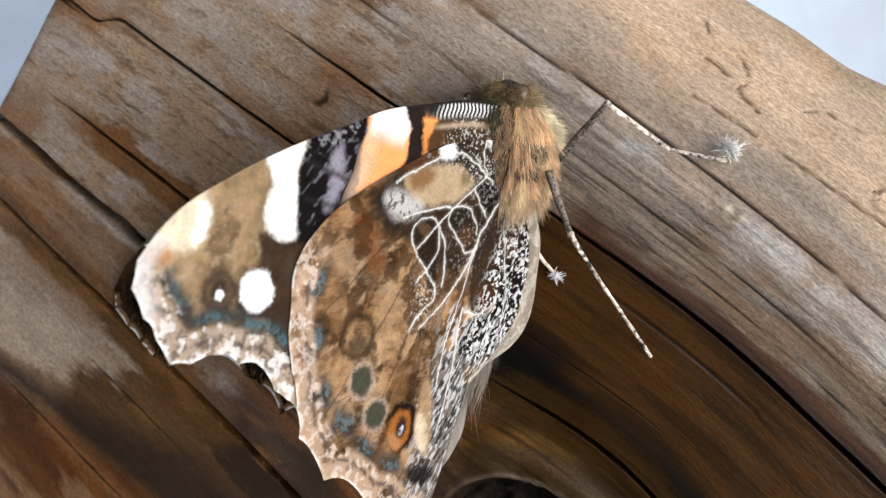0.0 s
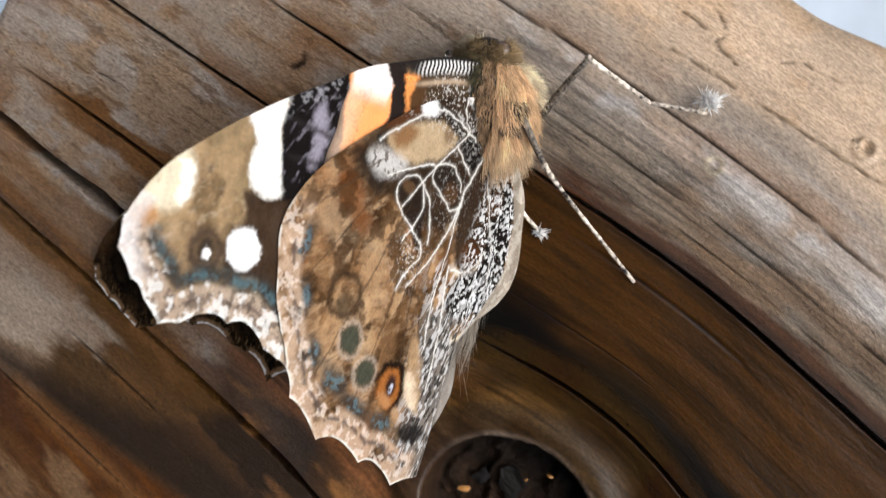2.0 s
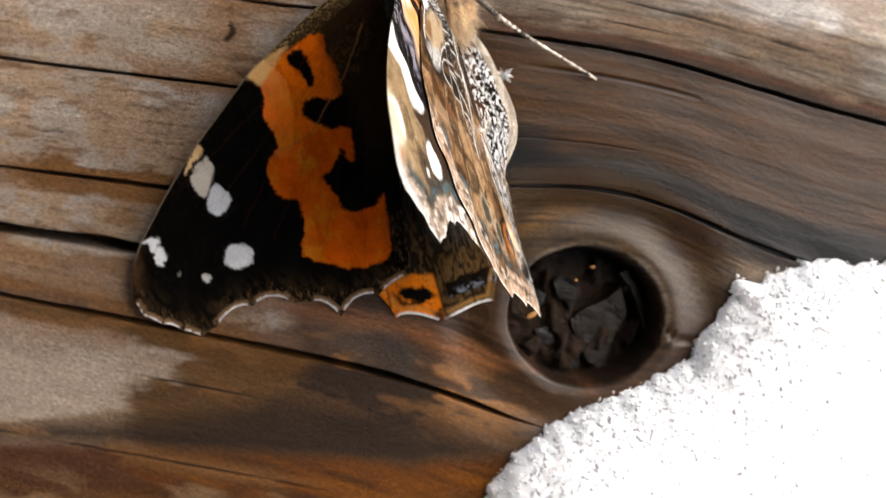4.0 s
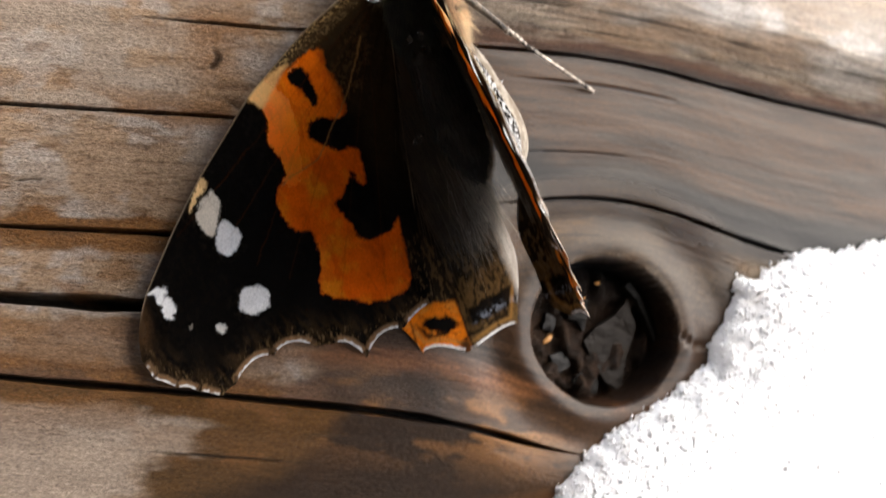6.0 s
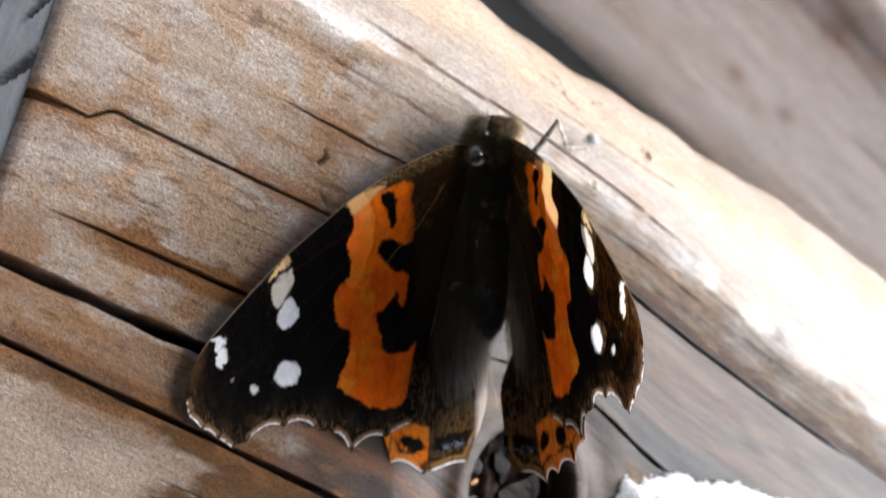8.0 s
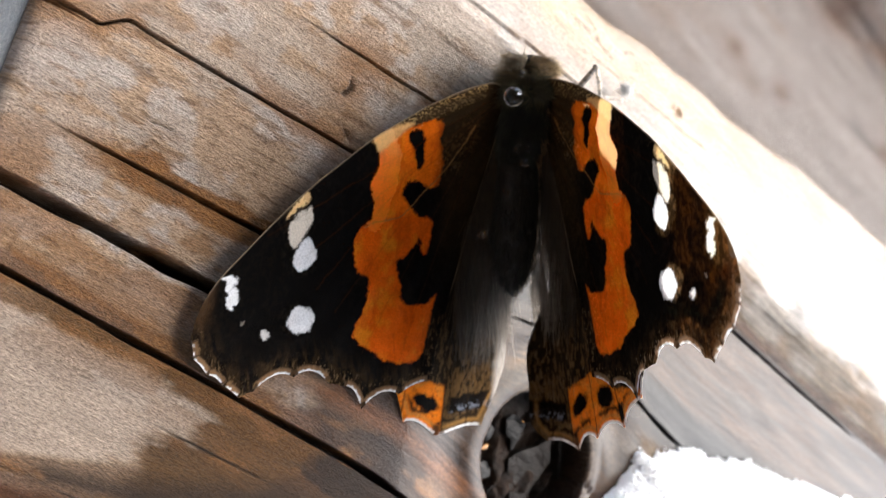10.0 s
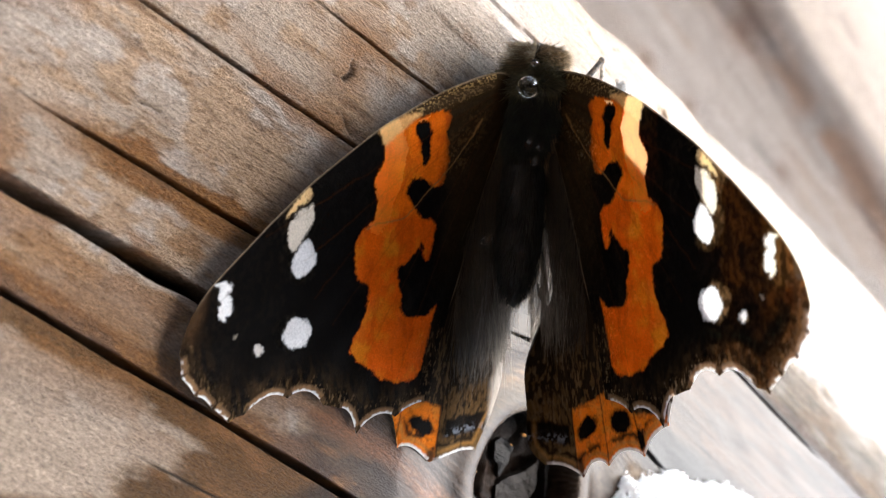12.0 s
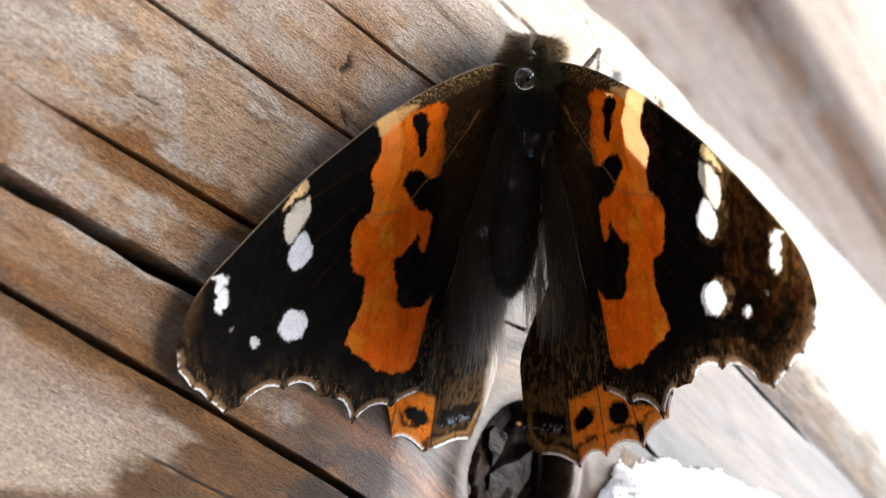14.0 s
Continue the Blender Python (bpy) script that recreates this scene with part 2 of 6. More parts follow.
def scar_depth(x, y):
    """1 inside the scar, fading over its torn lips."""
    wx, wy = x + 0.05 * (fbm(x * 14, y * 14, 104, 2) - 0.5), y + 0.05 * (fbm(x * 14, y * 14, 105, 2) - 0.5)
    inner, best = np.zeros(len(x), bool), np.full(len(x), 9.0)
    for (ax, ay), (bx, by) in zip(SCAR, np.roll(SCAR, -1, axis=0)):
        inner ^= ((ay > wy) != (by > wy)) & (wx < (bx - ax) * (wy - ay) / (by - ay + 1e-9) + ax)
        t = np.clip(((wx - ax) * (bx - ax) + (wy - ay) * (by - ay)) / ((bx - ax) ** 2 + (by - ay) ** 2), 0, 1)
        best = np.minimum(best, np.hypot(wx - ax - t * (bx - ax), wy - ay - t * (by - ay)))
    return 1 - step(-0.02, 0.015, np.where(inner, -best, best))


def edge_y(x):
    return 3.0 + 0.09 * (x - 2) + 0.05 * np.clip(x - 3, 0, 40) + 0.03 * np.sin(x * 1.9) + 0.015 * np.sin(x * 5.3 + 1)


def end_x(y):
    return -2.42 - 0.17 * (y + 1.2)


def log_height(x, n, y):
    top = edge_y(x)
    s = np.clip((y - 0.9) / (top - 0.9), 0, 1)
    z = -1.55 * (1 - np.sqrt(np.maximum(1 - s**2.3, 0)))
    low = np.clip((-4.2 - y) / 2.3, 0, 1)
    z = z - 2.0 * (1 - np.sqrt(np.maximum(1 - low**2, 0)))
    # the saw-worn end rounds over
    e = np.clip((end_x(y) + 0.12 - x) / 0.12, 0, 1)
    z = z - 0.10 * (1 - np.sqrt(np.maximum(1 - e**2, 0)))
    # slow swell, ridges of hard grain
    z = z + 0.05 * (fbm(x * 0.5, n * 1.4, 3, 3) - 0.5) + 0.013 * (fbm(x * 0.35, n * 9, 5, 3) - 0.5) * (1 - 0.7 * step(1.2, 2.2, x) * (1 - step(0.2, 0.5, n)))
    z = z + 0.010 * (fbm(x * 1.2, n * 26, 8, 3) - 0.5) * (1 - 0.7 * step(1.2, 2.2, x) * (1 - step(0.2, 0.5, n)))
    for k, (c, a, b, w, d, wd) in enumerate(CRACKS):
        taper = step(a, a + 0.9, x) * (1 - step(b - 0.9, b, x))
        if a < -2.55:
            taper = 1 - step(b - 0.9, b, x)
        off = np.abs(n - crack_line(k, x))
        width = w * taper * (0.75 + 0.5 * vnoise(x * 3, x * 0, 70 + k))
        z = z - d * taper * np.exp(-((off / np.maximum(width * 1.0, 1e-4)) ** 8))
    # knot: sunken core, moat and raised rings
    r = np.hypot((x - KNOT[0]) / 0.76, (y - KNOT[1]) / 0.66)
    r = r * (1 + 0.05 * (fbm(x * 3, y * 3, 12, 2) - 0.5))
    z = z - 0.45 * (1 - step(0.90, 1.0, r)) + 0.02 * np.exp(-(((r - 1.16) / 0.15) ** 2)) - 0.025 * np.exp(-(((r - 1.55) / 0.25) ** 2))
    core = 1 - step(0.80, 0.92, r)
    z = z + core * (0.16 * np.abs(fbm(x * 4.5, y * 4.5, 111, 3) - 0.5) * 2 + 0.10 * step(0.50, 0.56, fbm(x * 3.1 + 5, y * 3.1, 112, 2)))
    # radial check beside the knot, little pits, flaked bark scar
    line = np.abs((y + 1.70) + 0.28 * (x - 4.45) + 0.03 * np.sin(x * 14))
    z = z - 0.05 * np.exp(-((line / 0.014) ** 2)) * step(4.40, 4.5, x) * (1 - step(4.9, 5.1, x))
    for px, py, rad, dep in ((3.13, 1.47, 0.045, 0.02), (3.93, 2.30, 0.05, 0.05)):
        q = np.hypot(x - px, y - py) / rad
        z = z - dep * np.exp(-(q**2) * 1.6) + 0.5 * dep * np.exp(-(((q - 1.6) / 0.4) ** 2))
    z = z - 0.035 * scar_depth(x, y)
    z = z - 0.035 * np.exp(-((split_distance(x, y) / 0.009) ** 2)) * step(0.35, 0.55, fbm(x * 5, y * 5, 103, 2))
    return z


def log_tone(x, n, y):
    """Base colour of the wood and, in the fourth channel, how dry it is."""
    m1, m2 = fbm(x * 0.9, n * 3.0, 21, 4), fbm(x * 2.5, n * 11, 22, 4)
    m3 = fbm(x * 0.6, n * 1.6, 23, 3)
    fine = fbm(x * 3.0, n * 40, 41, 3)
    grey, tan = np.array((0.30, 0.238, 0.180)), np.array((0.57, 0.405, 0.260))
    wet, black = (0.0190, 0.0080, 0.0022), (0.0024, 0.0024, 0.0018)
    c = np.tile(grey, (len(x), 1)) * (0.80 + 0.45 * m2)[:, None]
    c = blend(c, (0.28, 0.18, 0.11), step(0.50, 0.70, m1) * 0.75)
    c = blend(c, (0.40, 0.355, 0.31), step(0.52, 0.68, fbm(x * 0.8, n * 2.4, 28, 4)) * (1 - step(1.2, 1.6, n)) * 0.75)
    c = c * (1 + 0.05 * (1 - step(0.0, 0.9, x + m1 - 0.5)) * step(-2.5, -1.9, n))[:, None]
    c = blend(c, tan, step(1.5, 2.0, n + 0.5 * (m1 - 0.5)) * 0.9)
    c = blend(c, (0.36, 0.31, 0.27), step(0.5, 0.75, fbm(x * 0.5, n * 7, 27, 3)) * step(0.9, 1.3, n) * (1 - step(1.5, 1.9, n)) * 0.6)
    calm = 1 - step(0.6, 1.6, x + 0.8 * (m1 - 0.5)) * step(-2.5, -2.0, n) * (1 - step(1.1, 1.5, n))
    cloud, cloud2 = fbm(x * 1.7, n * 2.8, 44, 5), fbm(x * 2.3 + 7, n * 3.6, 45, 5)
    c = blend(c, (0.315, 0.258, 0.210), calm * (1 - step(1.2, 1.6, n)) * 0.8)
    c = blend(c, (0.315, 0.220, 0.145), calm * (1 - step(1.2, 1.6, n)) * step(0.50, 0.60, cloud) * 0.75)
    c = blend(c, (0.38, 0.340, 0.305), calm * (1 - step(1.2, 1.6, n)) * step(0.52, 0.62, cloud2) * 0.65)
    c = blend(c, (0.52, 0.335, 0.185), calm * step(1.5, 1.9, n) * step(0.50, 0.62, cloud) * 0.6)
    c = blend(c, (0.45, 0.42, 0.39), np.exp(-(((n - 1.18 - 0.12 * (m1 - 0.5)) / 0.13) ** 2)) * step(0.42, 0.60, cloud2) * 0.8)
    dry = np.ones(len(x))

    def lay_colour(colour, mask, damp):
        nonlocal c, dry
        c = blend(c, colour, np.clip(mask, 0, 1))
        dry = dry * (1 - 0.66 * damp * np.clip(mask, 0, 1))

    jag = (fbm(x * 1.6, n * 6, 24, 4) - 0.5) * 0.5
    spill = (fbm(x * 2.6, n * 9, 26, 4) - 0.5) * 0.5
    right = step(1.2, 2.1, x + jag)
    # damp heartwood between the long crack and the knot
    heart = right * step(-1.45, -1.2, n + jag * 0.3) * (1 - step(0.28, 0.36, n + jag * 0.15))
    lay_colour((0.0125, 0.0066, 0.0024), heart, 1.0)
    lay_colour((0.046, 0.021, 0.0075), heart * step(-0.80, -0.62, n + 0.35 * jag) * (0.35 + 0.65 * step(0.36, 0.58, fbm(x * 0.9, n * 9, 29, 4))), 0.3)
    lay_colour((0.0045, 0.003, 0.002), heart * (1 - step(2.9, 3.5, x + jag)) * step(-1.30, -1.15, n) * (1 - step(-0.62, -0.40, n + 0.3 * jag)) * 0.85, 0.3)
    lay_colour(black, heart * np.exp(-(((n + 0.93 + jag * 0.3) / 0.22) ** 4)) * 0.93, 0.5)
    lay_colour((0.060, 0.024, 0.011), step(1.8, 2.4, x) * (1 - step(0.44, 0.60 + 0.0 * x, n + spill * 0.55)) * step(0.26, 0.34, n) * 0.95, 0.6)
    lay_colour(black, step(2.3, 3.2, x) * np.exp(-(((n - 0.33) / 0.06) ** 2)) * 0.8, 0.4)
    # round the knot
    r = np.hypot((x - KNOT[0]) / 0.76, (y - KNOT[1]) / 0.66)
    ring = step(0.95, 1.1, r) * (1 - step(1.9, 2.4, r + jag))
    lay_colour((0.028, 0.0155, 0.0058), ring * 0.95, 1.0)
    lay_colour((0.105, 0.056, 0.021), np.exp(-(((r - 1.42) / 0.16) ** 2)) * (1 - step(3.3, 3.6, x + jag)) * 0.85, 0.1)
    lay_colour((0.050, 0.034, 0.020), np.exp(-(((r - 1.32) / 0.10) ** 2)) * 0.6 * step(0.3, 0.6, m3 + 0.1), 0.1)
    lay_colour(wet, ring * step(0.5, 0.7, fbm(x * 1.3, y * 1.3, 33, 3)) * 0.8, 0.3)
    # knot core: dark wood, taken to near-black for the shade inside the hole
    lay_colour((0.0030, 0.0026, 0.0024), 1 - step(0.96, 1.05, r), 0.3)
    # brown lower side: stained margins along the wide crack, pale patch, dark wandering band
    low = 1 - step(-2.60, -2.55, n)
    lay_colour((0.24, 0.165, 0.11), low * 0.8, 0.05)
    lay_colour((0.078, 0.042, 0.0165), low * step(-0.25, 0.05, x + 1.6 * spill) * 0.95, 0.05)
    lay_colour((0.110, 0.056, 0.021), low * (1 - step(0.14, 0.24, -(n + 2.60) + 0.5 * spill)) * step(-2.2, -1.2, x) * 0.9, 0.05)
    lay_colour((0.070, 0.029, 0.013), (1 - low) * (1 - step(1.6, 3, x)) * (1 - step(0.10, 0.20, n + 2.58 + 0.35 * spill)) * 0.8 * step(-2.6, -1.6, x + jag), 0.05)
    over = np.interp(x, (-2.7, -0.96, -0.39, 0.24, 0.95, 1.25, 1.6), (-4.10, -3.66, -3.50, -3.37, -3.11, -2.75, -2.40))
    under = np.interp(x, (-2.7, -0.96, -0.34, 0.33, 1.09, 1.86, 2.39, 2.84, 4.0), (-4.20, -3.75, -3.67, -3.61, -3.50, -3.41, -3.36, -3.23, -3.0))
    streak = fbm(x * 1.1, y * 10 + x * 1.2, 25, 4)
    below = 1 - step(-0.12, 0.08, y - under + 0.14 * jag)
    lay_colour((0.060, 0.0215, 0.0075), below * 0.95, 0.05)
    lay_colour((0.19, 0.070, 0.017), below * np.exp(-(((y - under + 0.27) / 0.20) ** 2)) * step(-0.4, 0.8, x) * step(0.30, 0.66, streak) * 0.80, 0.05)
    lay_colour((0.105, 0.050, 0.020), below * (1 - step(-0.5, -0.3, y - under + 0.3 * jag)) * step(0.32, 0.64, streak) * 0.75, 0.05)
    lay_colour((0.26, 0.17, 0.10), below * (1 - step(-0.42, -0.20, y - under)) * step(0.50, 0.70, fbm(x * 1.6, y * 7 + x, 30, 4)) * (1 - step(0.8, 1.8, x)) * 0.6, 0.0)
    lay_colour((0.020, 0.010, 0.006), np.exp(-(((y + 4.85 - 0.16 * np.maximum(x, 0) + 0.2 * jag) / 0.10) ** 2)) * 0.8, 0.05)
    lay_colour((0.017, 0.010, 0.0065), low * step(-0.07, 0.06, y - under + 0.12 * jag) * (1 - step(-0.16, 0.16, y - over + 0.30 * spill)) * 0.92, 0.35)
    pale = low * (1 - step(0.0, 0.26, x + 1.6 * spill - 0.9 * (y + 2.93))) * step(0.0, 0.07, y - over + 0.12 * spill - 0.03) * step(0.14, 0.22, -(n + 2.60) + 0.4 * spill)
    lay_colour((0.42, 0.345, 0.28), pale * 0.88, 0.0)
    lay_colour((0.034, 0.020, 0.0125), step(0.95, 1.25, x + 0.6 * jag) * (1 - step(-1.85, -1.55, n)) * step(-2.62, -2.55, n) * 0.92, 0.68)
    lay_colour((0.0075, 0.005, 0.004), step(1.3, 2.2, x + jag) * (1 - step(-2.2, -1.9, n)) * step(-2.7, -2.5, n) * (1 - ring) * 0.8, 0.25)
    # rusty seams
    rust = (0.150, 0.072, 0.028)
    lay_colour(rust, step(-1.75, -1.2, x + jag) * (1 - step(2.2, 3.0, x)) * (1 - step(0.10, 0.15, np.abs(n + 1.42 + 0.1 * spill) + 0.50 * spill)) * 0.95, 0.1)
    lay_colour((0.22, 0.10, 0.05), np.exp(-(((n + 2.2) / 0.09) ** 2)) * step(0.45, 0.7, m1) * 0.6, 0.1)
    blot = np.hypot((x - 0.0) / 0.10, (y - 0.04) / 0.15)
    lay_colour((0.24, 0.135, 0.07), np.exp(-(blot / 2.2) ** 2) * 0.75, 0.0)
    lay_colour((0.030, 0.018, 0.011), scar_depth(x, y) * 0.9, 0.1)
    eyelet = np.hypot(x - 3.13, y - 1.47)
    lay_colour((0.50, 0.42, 0.28), np.exp(-(((eyelet - 0.062) / 0.02) ** 2)) * 0.8, 0.0)
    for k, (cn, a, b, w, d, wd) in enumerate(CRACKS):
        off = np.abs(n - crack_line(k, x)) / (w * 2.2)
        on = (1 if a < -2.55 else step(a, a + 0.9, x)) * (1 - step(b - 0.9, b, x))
        lay_colour((0.19, 0.098, 0.044), np.exp(-((off / 5.5) ** 2)) * step(0.44, 0.56, fbm(x * 1.9, n * 5.0, 62 + k, 4)) * 0.75 * on * calm, 0.0)
        # crack core near-black: the shade of its depth painted into the colour
        lay_colour((0.004, 0.003, 0.0025), np.exp(-((off * 2.4) ** 4)) * 0.95 * on, 0.1)
    dry = dry * (1 - 0.9 * step(0.8, 1.5, n + jag))
    dry = np.maximum(dry, 1 - step(0.94, 1.02, r))
    # short gouges and flecks in the dry face
    fleck = step(0.60, 0.68, fbm(x * 4.5, n * 24, 61, 4)) * step(0.42, 0.6, cloud) * (1 - step(1.0, 1.3, n)) * step(-2.6, -2.5, n)
    c = blend(c, (0.12, 0.068, 0.036), fleck * calm * 0.65)
    # hairline fibres
    fibre = step(0.62, 0.74, fbm(x * 1.0, n * 30, 43, 3))
    c = c * (1 - (0.50 - 0.22 * heart) * fibre * (1 - calm))[:, None]
    c = blend(c, (0.03, 0.018, 0.011), np.exp(-((split_distance(x, y) / 0.010) ** 2)) * 0.75 * step(0.35, 0.55, fbm(x * 5, y * 5, 103, 2)))
    grey_of = c.mean(1)[:, None]
    c = np.maximum(grey_of + (c - grey_of) * (1.22 - 0.27 * step(0.3, 1.2, n))[:, None], 0.0)
    c = (0.70 + 0.42 * calm * (1 - step(0.9, 1.5, n)) * (1 - 0.5 * step(-2.5, -2.7, n)) - 0.06 * step(1.0, 1.6, n))[:, None] * c * (1 + (0.15 + (0.45 - 0.20 * heart) * (1 - calm)) * (fine * 2 - 1))[:, None]
    return np.c_[np.clip(c, 0.0015, 0.9), np.clip(dry, 0, 1)]


def build_log():
    log = tagged(new("wooden_log"), "weathered split log with long drying cracks, damp round a dark knot", "log")
    xs = np.r_[np.arange(-2.74, 7.4, 0.021), 7.4 + 0.05 * 1.12 ** np.arange(0, 42)]
    xs = xs[xs < 60]
    ns = np.r_[-6.5 + np.arange(0, 1.6, 0.06), np.arange(-4.9, 3.30, 0.018)]
    # finer lines along the cracks, so that their lips stay sharp
    fine = np.concatenate([np.arange(c - 0.075, c + 0.076, 0.0055) for c in (0.31, -0.44, -0.59, -1.38, -1.95, -2.59, -1.10)])
    ns = np.unique(np.round(np.r_[ns[np.abs(ns[:, None] - fine).min(1) > 0.005], fine], 4))
    X, N = np.meshgrid(xs, ns, indexing="ij")
    x, n = X.ravel(), N.ravel()
    y = grain_y(x, n)
    # squeeze the last lines onto the rounded edge, the first onto the sawn end
    y = np.where(y > edge_y(x), edge_y(x) + 0 * y, y)
    x = np.maximum(x, end_x(y))
    z = log_height(x, n, y)
    a, b = len(xs), len(ns)
    idx = np.arange(a * b).reshape(a, b)
    faces = np.stack([idx[:-1, :-1], idx[1:, :-1], idx[1:, 1:], idx[:-1, 1:]], -1).reshape(-1, 4)
    keep = np.ptp(y[faces], axis=1) + np.ptp(z[faces], axis=1) > 1e-6
    keep &= np.ptp(x[faces], axis=1) > 1e-6
    me = raw_mesh("top_face", np.c_[x, y, z] * CM, faces[keep])
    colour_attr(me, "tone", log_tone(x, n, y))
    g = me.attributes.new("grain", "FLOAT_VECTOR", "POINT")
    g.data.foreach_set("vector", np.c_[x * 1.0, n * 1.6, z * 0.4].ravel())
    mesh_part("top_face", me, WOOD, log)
    # flanks and belly
    prof = [(3.4, -1.55), (3.4, -4.6), (2.9, -9.0), (1.2, -13.0), (-1.2, -14.5), (-4.0, -13.2), (-6.3, -9.0), (-6.6, -1.6)]
    long_x = np.r_[np.linspace(-2.35, 8, 40), np.linspace(9, 55, 12)]
    verts, fs = [], []
    for i, lx in enumerate(long_x):
        for j, (py, pz) in enumerate(prof):
            yy = edge_y(lx) if j < 2 else py
            verts.append((max(lx, end_x(min(yy, 3.0))), yy, pz))
    m = len(prof)
    for i in range(len(long_x) - 1):
        for j in range(m - 1):
            p = i * m + j
            fs.append((p, p + 1, p + m + 1, p + m))
    verts = np.array(verts)
    me = raw_mesh("flank", verts * CM, fs)
    vx, vy, vz = verts.T
    colour_attr(me, "tone", np.c_[np.tile((0.18, 0.13, 0.09), (len(vx), 1)) * (0.7 + 0.6 * fbm(vx, vz * 3, 50))[:, None], np.ones(len(vx))])
    g = me.attributes.new("grain", "FLOAT_VECTOR", "POINT")
    g.data.foreach_set("vector", np.c_[vx, vz * 1.6, vy].ravel())
    mesh_part("flank", me, WOOD, log)
    # sawn end with radial checks
    yy, zz = np.meshgrid(np.arange(-5.8, 2.75, 0.03), np.linspace(0, 1, 150), indexing="ij")
    yv, tv = yy.ravel(), zz.ravel()
    topz = log_height(end_x(yv) + 0.0, yv, yv)
    zv = topz + (-13.6 - topz) * tv
    check = fbm(np.arctan2(yv + 1.2, zv + 3.0) * 14, np.hypot(yv + 1.2, zv + 3) * 0.3, 60, 3)
    xv = end_x(yv) - 0.002 + 0.05 * step(0.62, 0.70, check) - 0.03 * tv
    idx = np.arange(yy.size).reshape(yy.shape)
    faces = np.stack([idx[:-1, :-1], idx[:-1, 1:], idx[1:, 1:], idx[1:, :-1]], -1).reshape(-1, 4)
    me = raw_mesh("end_face", np.c_[xv, yv, zv] * CM, faces)
    col = np.tile((0.74, 0.69, 0.62), (len(yv), 1)) * (0.7 + 0.5 * fbm(yv * 3, zv * 3, 61))[:, None]
    col = blend(col, (0.05, 0.04, 0.03), step(0.60, 0.68, check))
    col = blend(col, (0.06, 0.045, 0.03), 1 - step(0.0, 0.01, tv))
    colour_attr(me, "tone", np.c_[col, np.ones(len(yv))])
    g = me.attributes.new("grain", "FLOAT_VECTOR", "POINT")
    g.data.foreach_set("vector", np.c_[yv * 4, zv * 2, xv].ravel())
    mesh_part("end_face", me, WOOD, log, "pale grey sawn end grain with checks")
    # broken core of the knot: one large plate, a fan of splinters, chips, a curved piece standing for the sheen on the
    # hole's wall, and beads of resin
    rng = random.Random(5)
    shards = ((((3.66, -1.83), (3.77, -1.70), (3.96, -1.57), (4.06, -1.42), (4.18, -1.66), (4.14, -1.82), (4.10, -1.98), (4.09, -2.19), (4.05, -2.24), (3.91, -2.17), (3.75, -1.97)), -0.29, 0.08, PLATE_WOOD),
              (((3.41, -1.52), (3.44, -1.46), (3.52, -1.43), (3.66, -1.48), (3.64, -1.63), (3.64, -1.75), (3.56, -1.67), (3.48, -1.63)), -0.27, 0.05, KNOT_GREY),
              (((3.60, -2.20), (3.71, -2.07), (3.86, -2.19), (3.84, -2.30), (3.68, -2.31)), -0.33, 0.06, KNOT_GREY),
              # grey strip shaped as the sheen along the hole's wall
              (((4.00, -1.30), (4.06, -1.26), (4.24, -1.41), (4.36, -1.60), (4.38, -1.77), (4.29, -1.60), (4.15, -1.42)), -0.24, 0.10, KNOT_GREY),
              (((3.30, -1.62), (3.40, -1.66), (3.36, -1.78), (3.27, -1.76)), -0.36, 0.05, KNOT_DARK),
              (((3.36, -2.00), (3.50, -1.94), (3.56, -2.06), (3.44, -2.16)), -0.36, 0.06, KNOT_DARK))
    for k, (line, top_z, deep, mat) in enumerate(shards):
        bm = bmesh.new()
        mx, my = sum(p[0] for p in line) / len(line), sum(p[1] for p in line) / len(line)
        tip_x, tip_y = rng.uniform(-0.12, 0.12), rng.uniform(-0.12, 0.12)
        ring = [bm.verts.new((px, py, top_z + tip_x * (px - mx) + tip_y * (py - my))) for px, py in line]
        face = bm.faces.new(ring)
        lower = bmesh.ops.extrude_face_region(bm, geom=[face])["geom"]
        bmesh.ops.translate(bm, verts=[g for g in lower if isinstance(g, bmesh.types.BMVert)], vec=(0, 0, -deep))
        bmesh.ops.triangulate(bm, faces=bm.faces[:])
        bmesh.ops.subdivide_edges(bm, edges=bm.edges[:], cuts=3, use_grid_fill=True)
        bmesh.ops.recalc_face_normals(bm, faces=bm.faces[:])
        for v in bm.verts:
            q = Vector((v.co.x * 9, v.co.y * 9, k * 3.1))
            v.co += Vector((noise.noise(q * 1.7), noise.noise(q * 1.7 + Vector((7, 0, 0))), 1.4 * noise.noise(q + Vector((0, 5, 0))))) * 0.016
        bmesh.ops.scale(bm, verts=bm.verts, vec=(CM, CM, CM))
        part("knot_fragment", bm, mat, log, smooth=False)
    for kx, ky, ra, rb, turn in ((3.28, -1.86, 0.055, 0.026, 40), (3.75, -1.30, 0.030, 0.016, 10), (3.62, -1.46, 0.020, 0.012, 60)):
        bm = bmesh.new()
        bmesh.ops.create_icosphere(bm, subdivisions=3, radius=1.0)
        for v in bm.verts:
            v.co = v.co * (1 + 0.30 * noise.noise(v.co * 1.7 + Vector((kx * 3.1, 0, 0))))
        bmesh.ops.scale(bm, verts=bm.verts, vec=(ra * CM, rb * CM, 0.02 * CM))
        bmesh.ops.rotate(bm, verts=bm.verts, cent=(0, 0, 0), matrix=Euler((0, 0, radians(turn))).to_matrix())
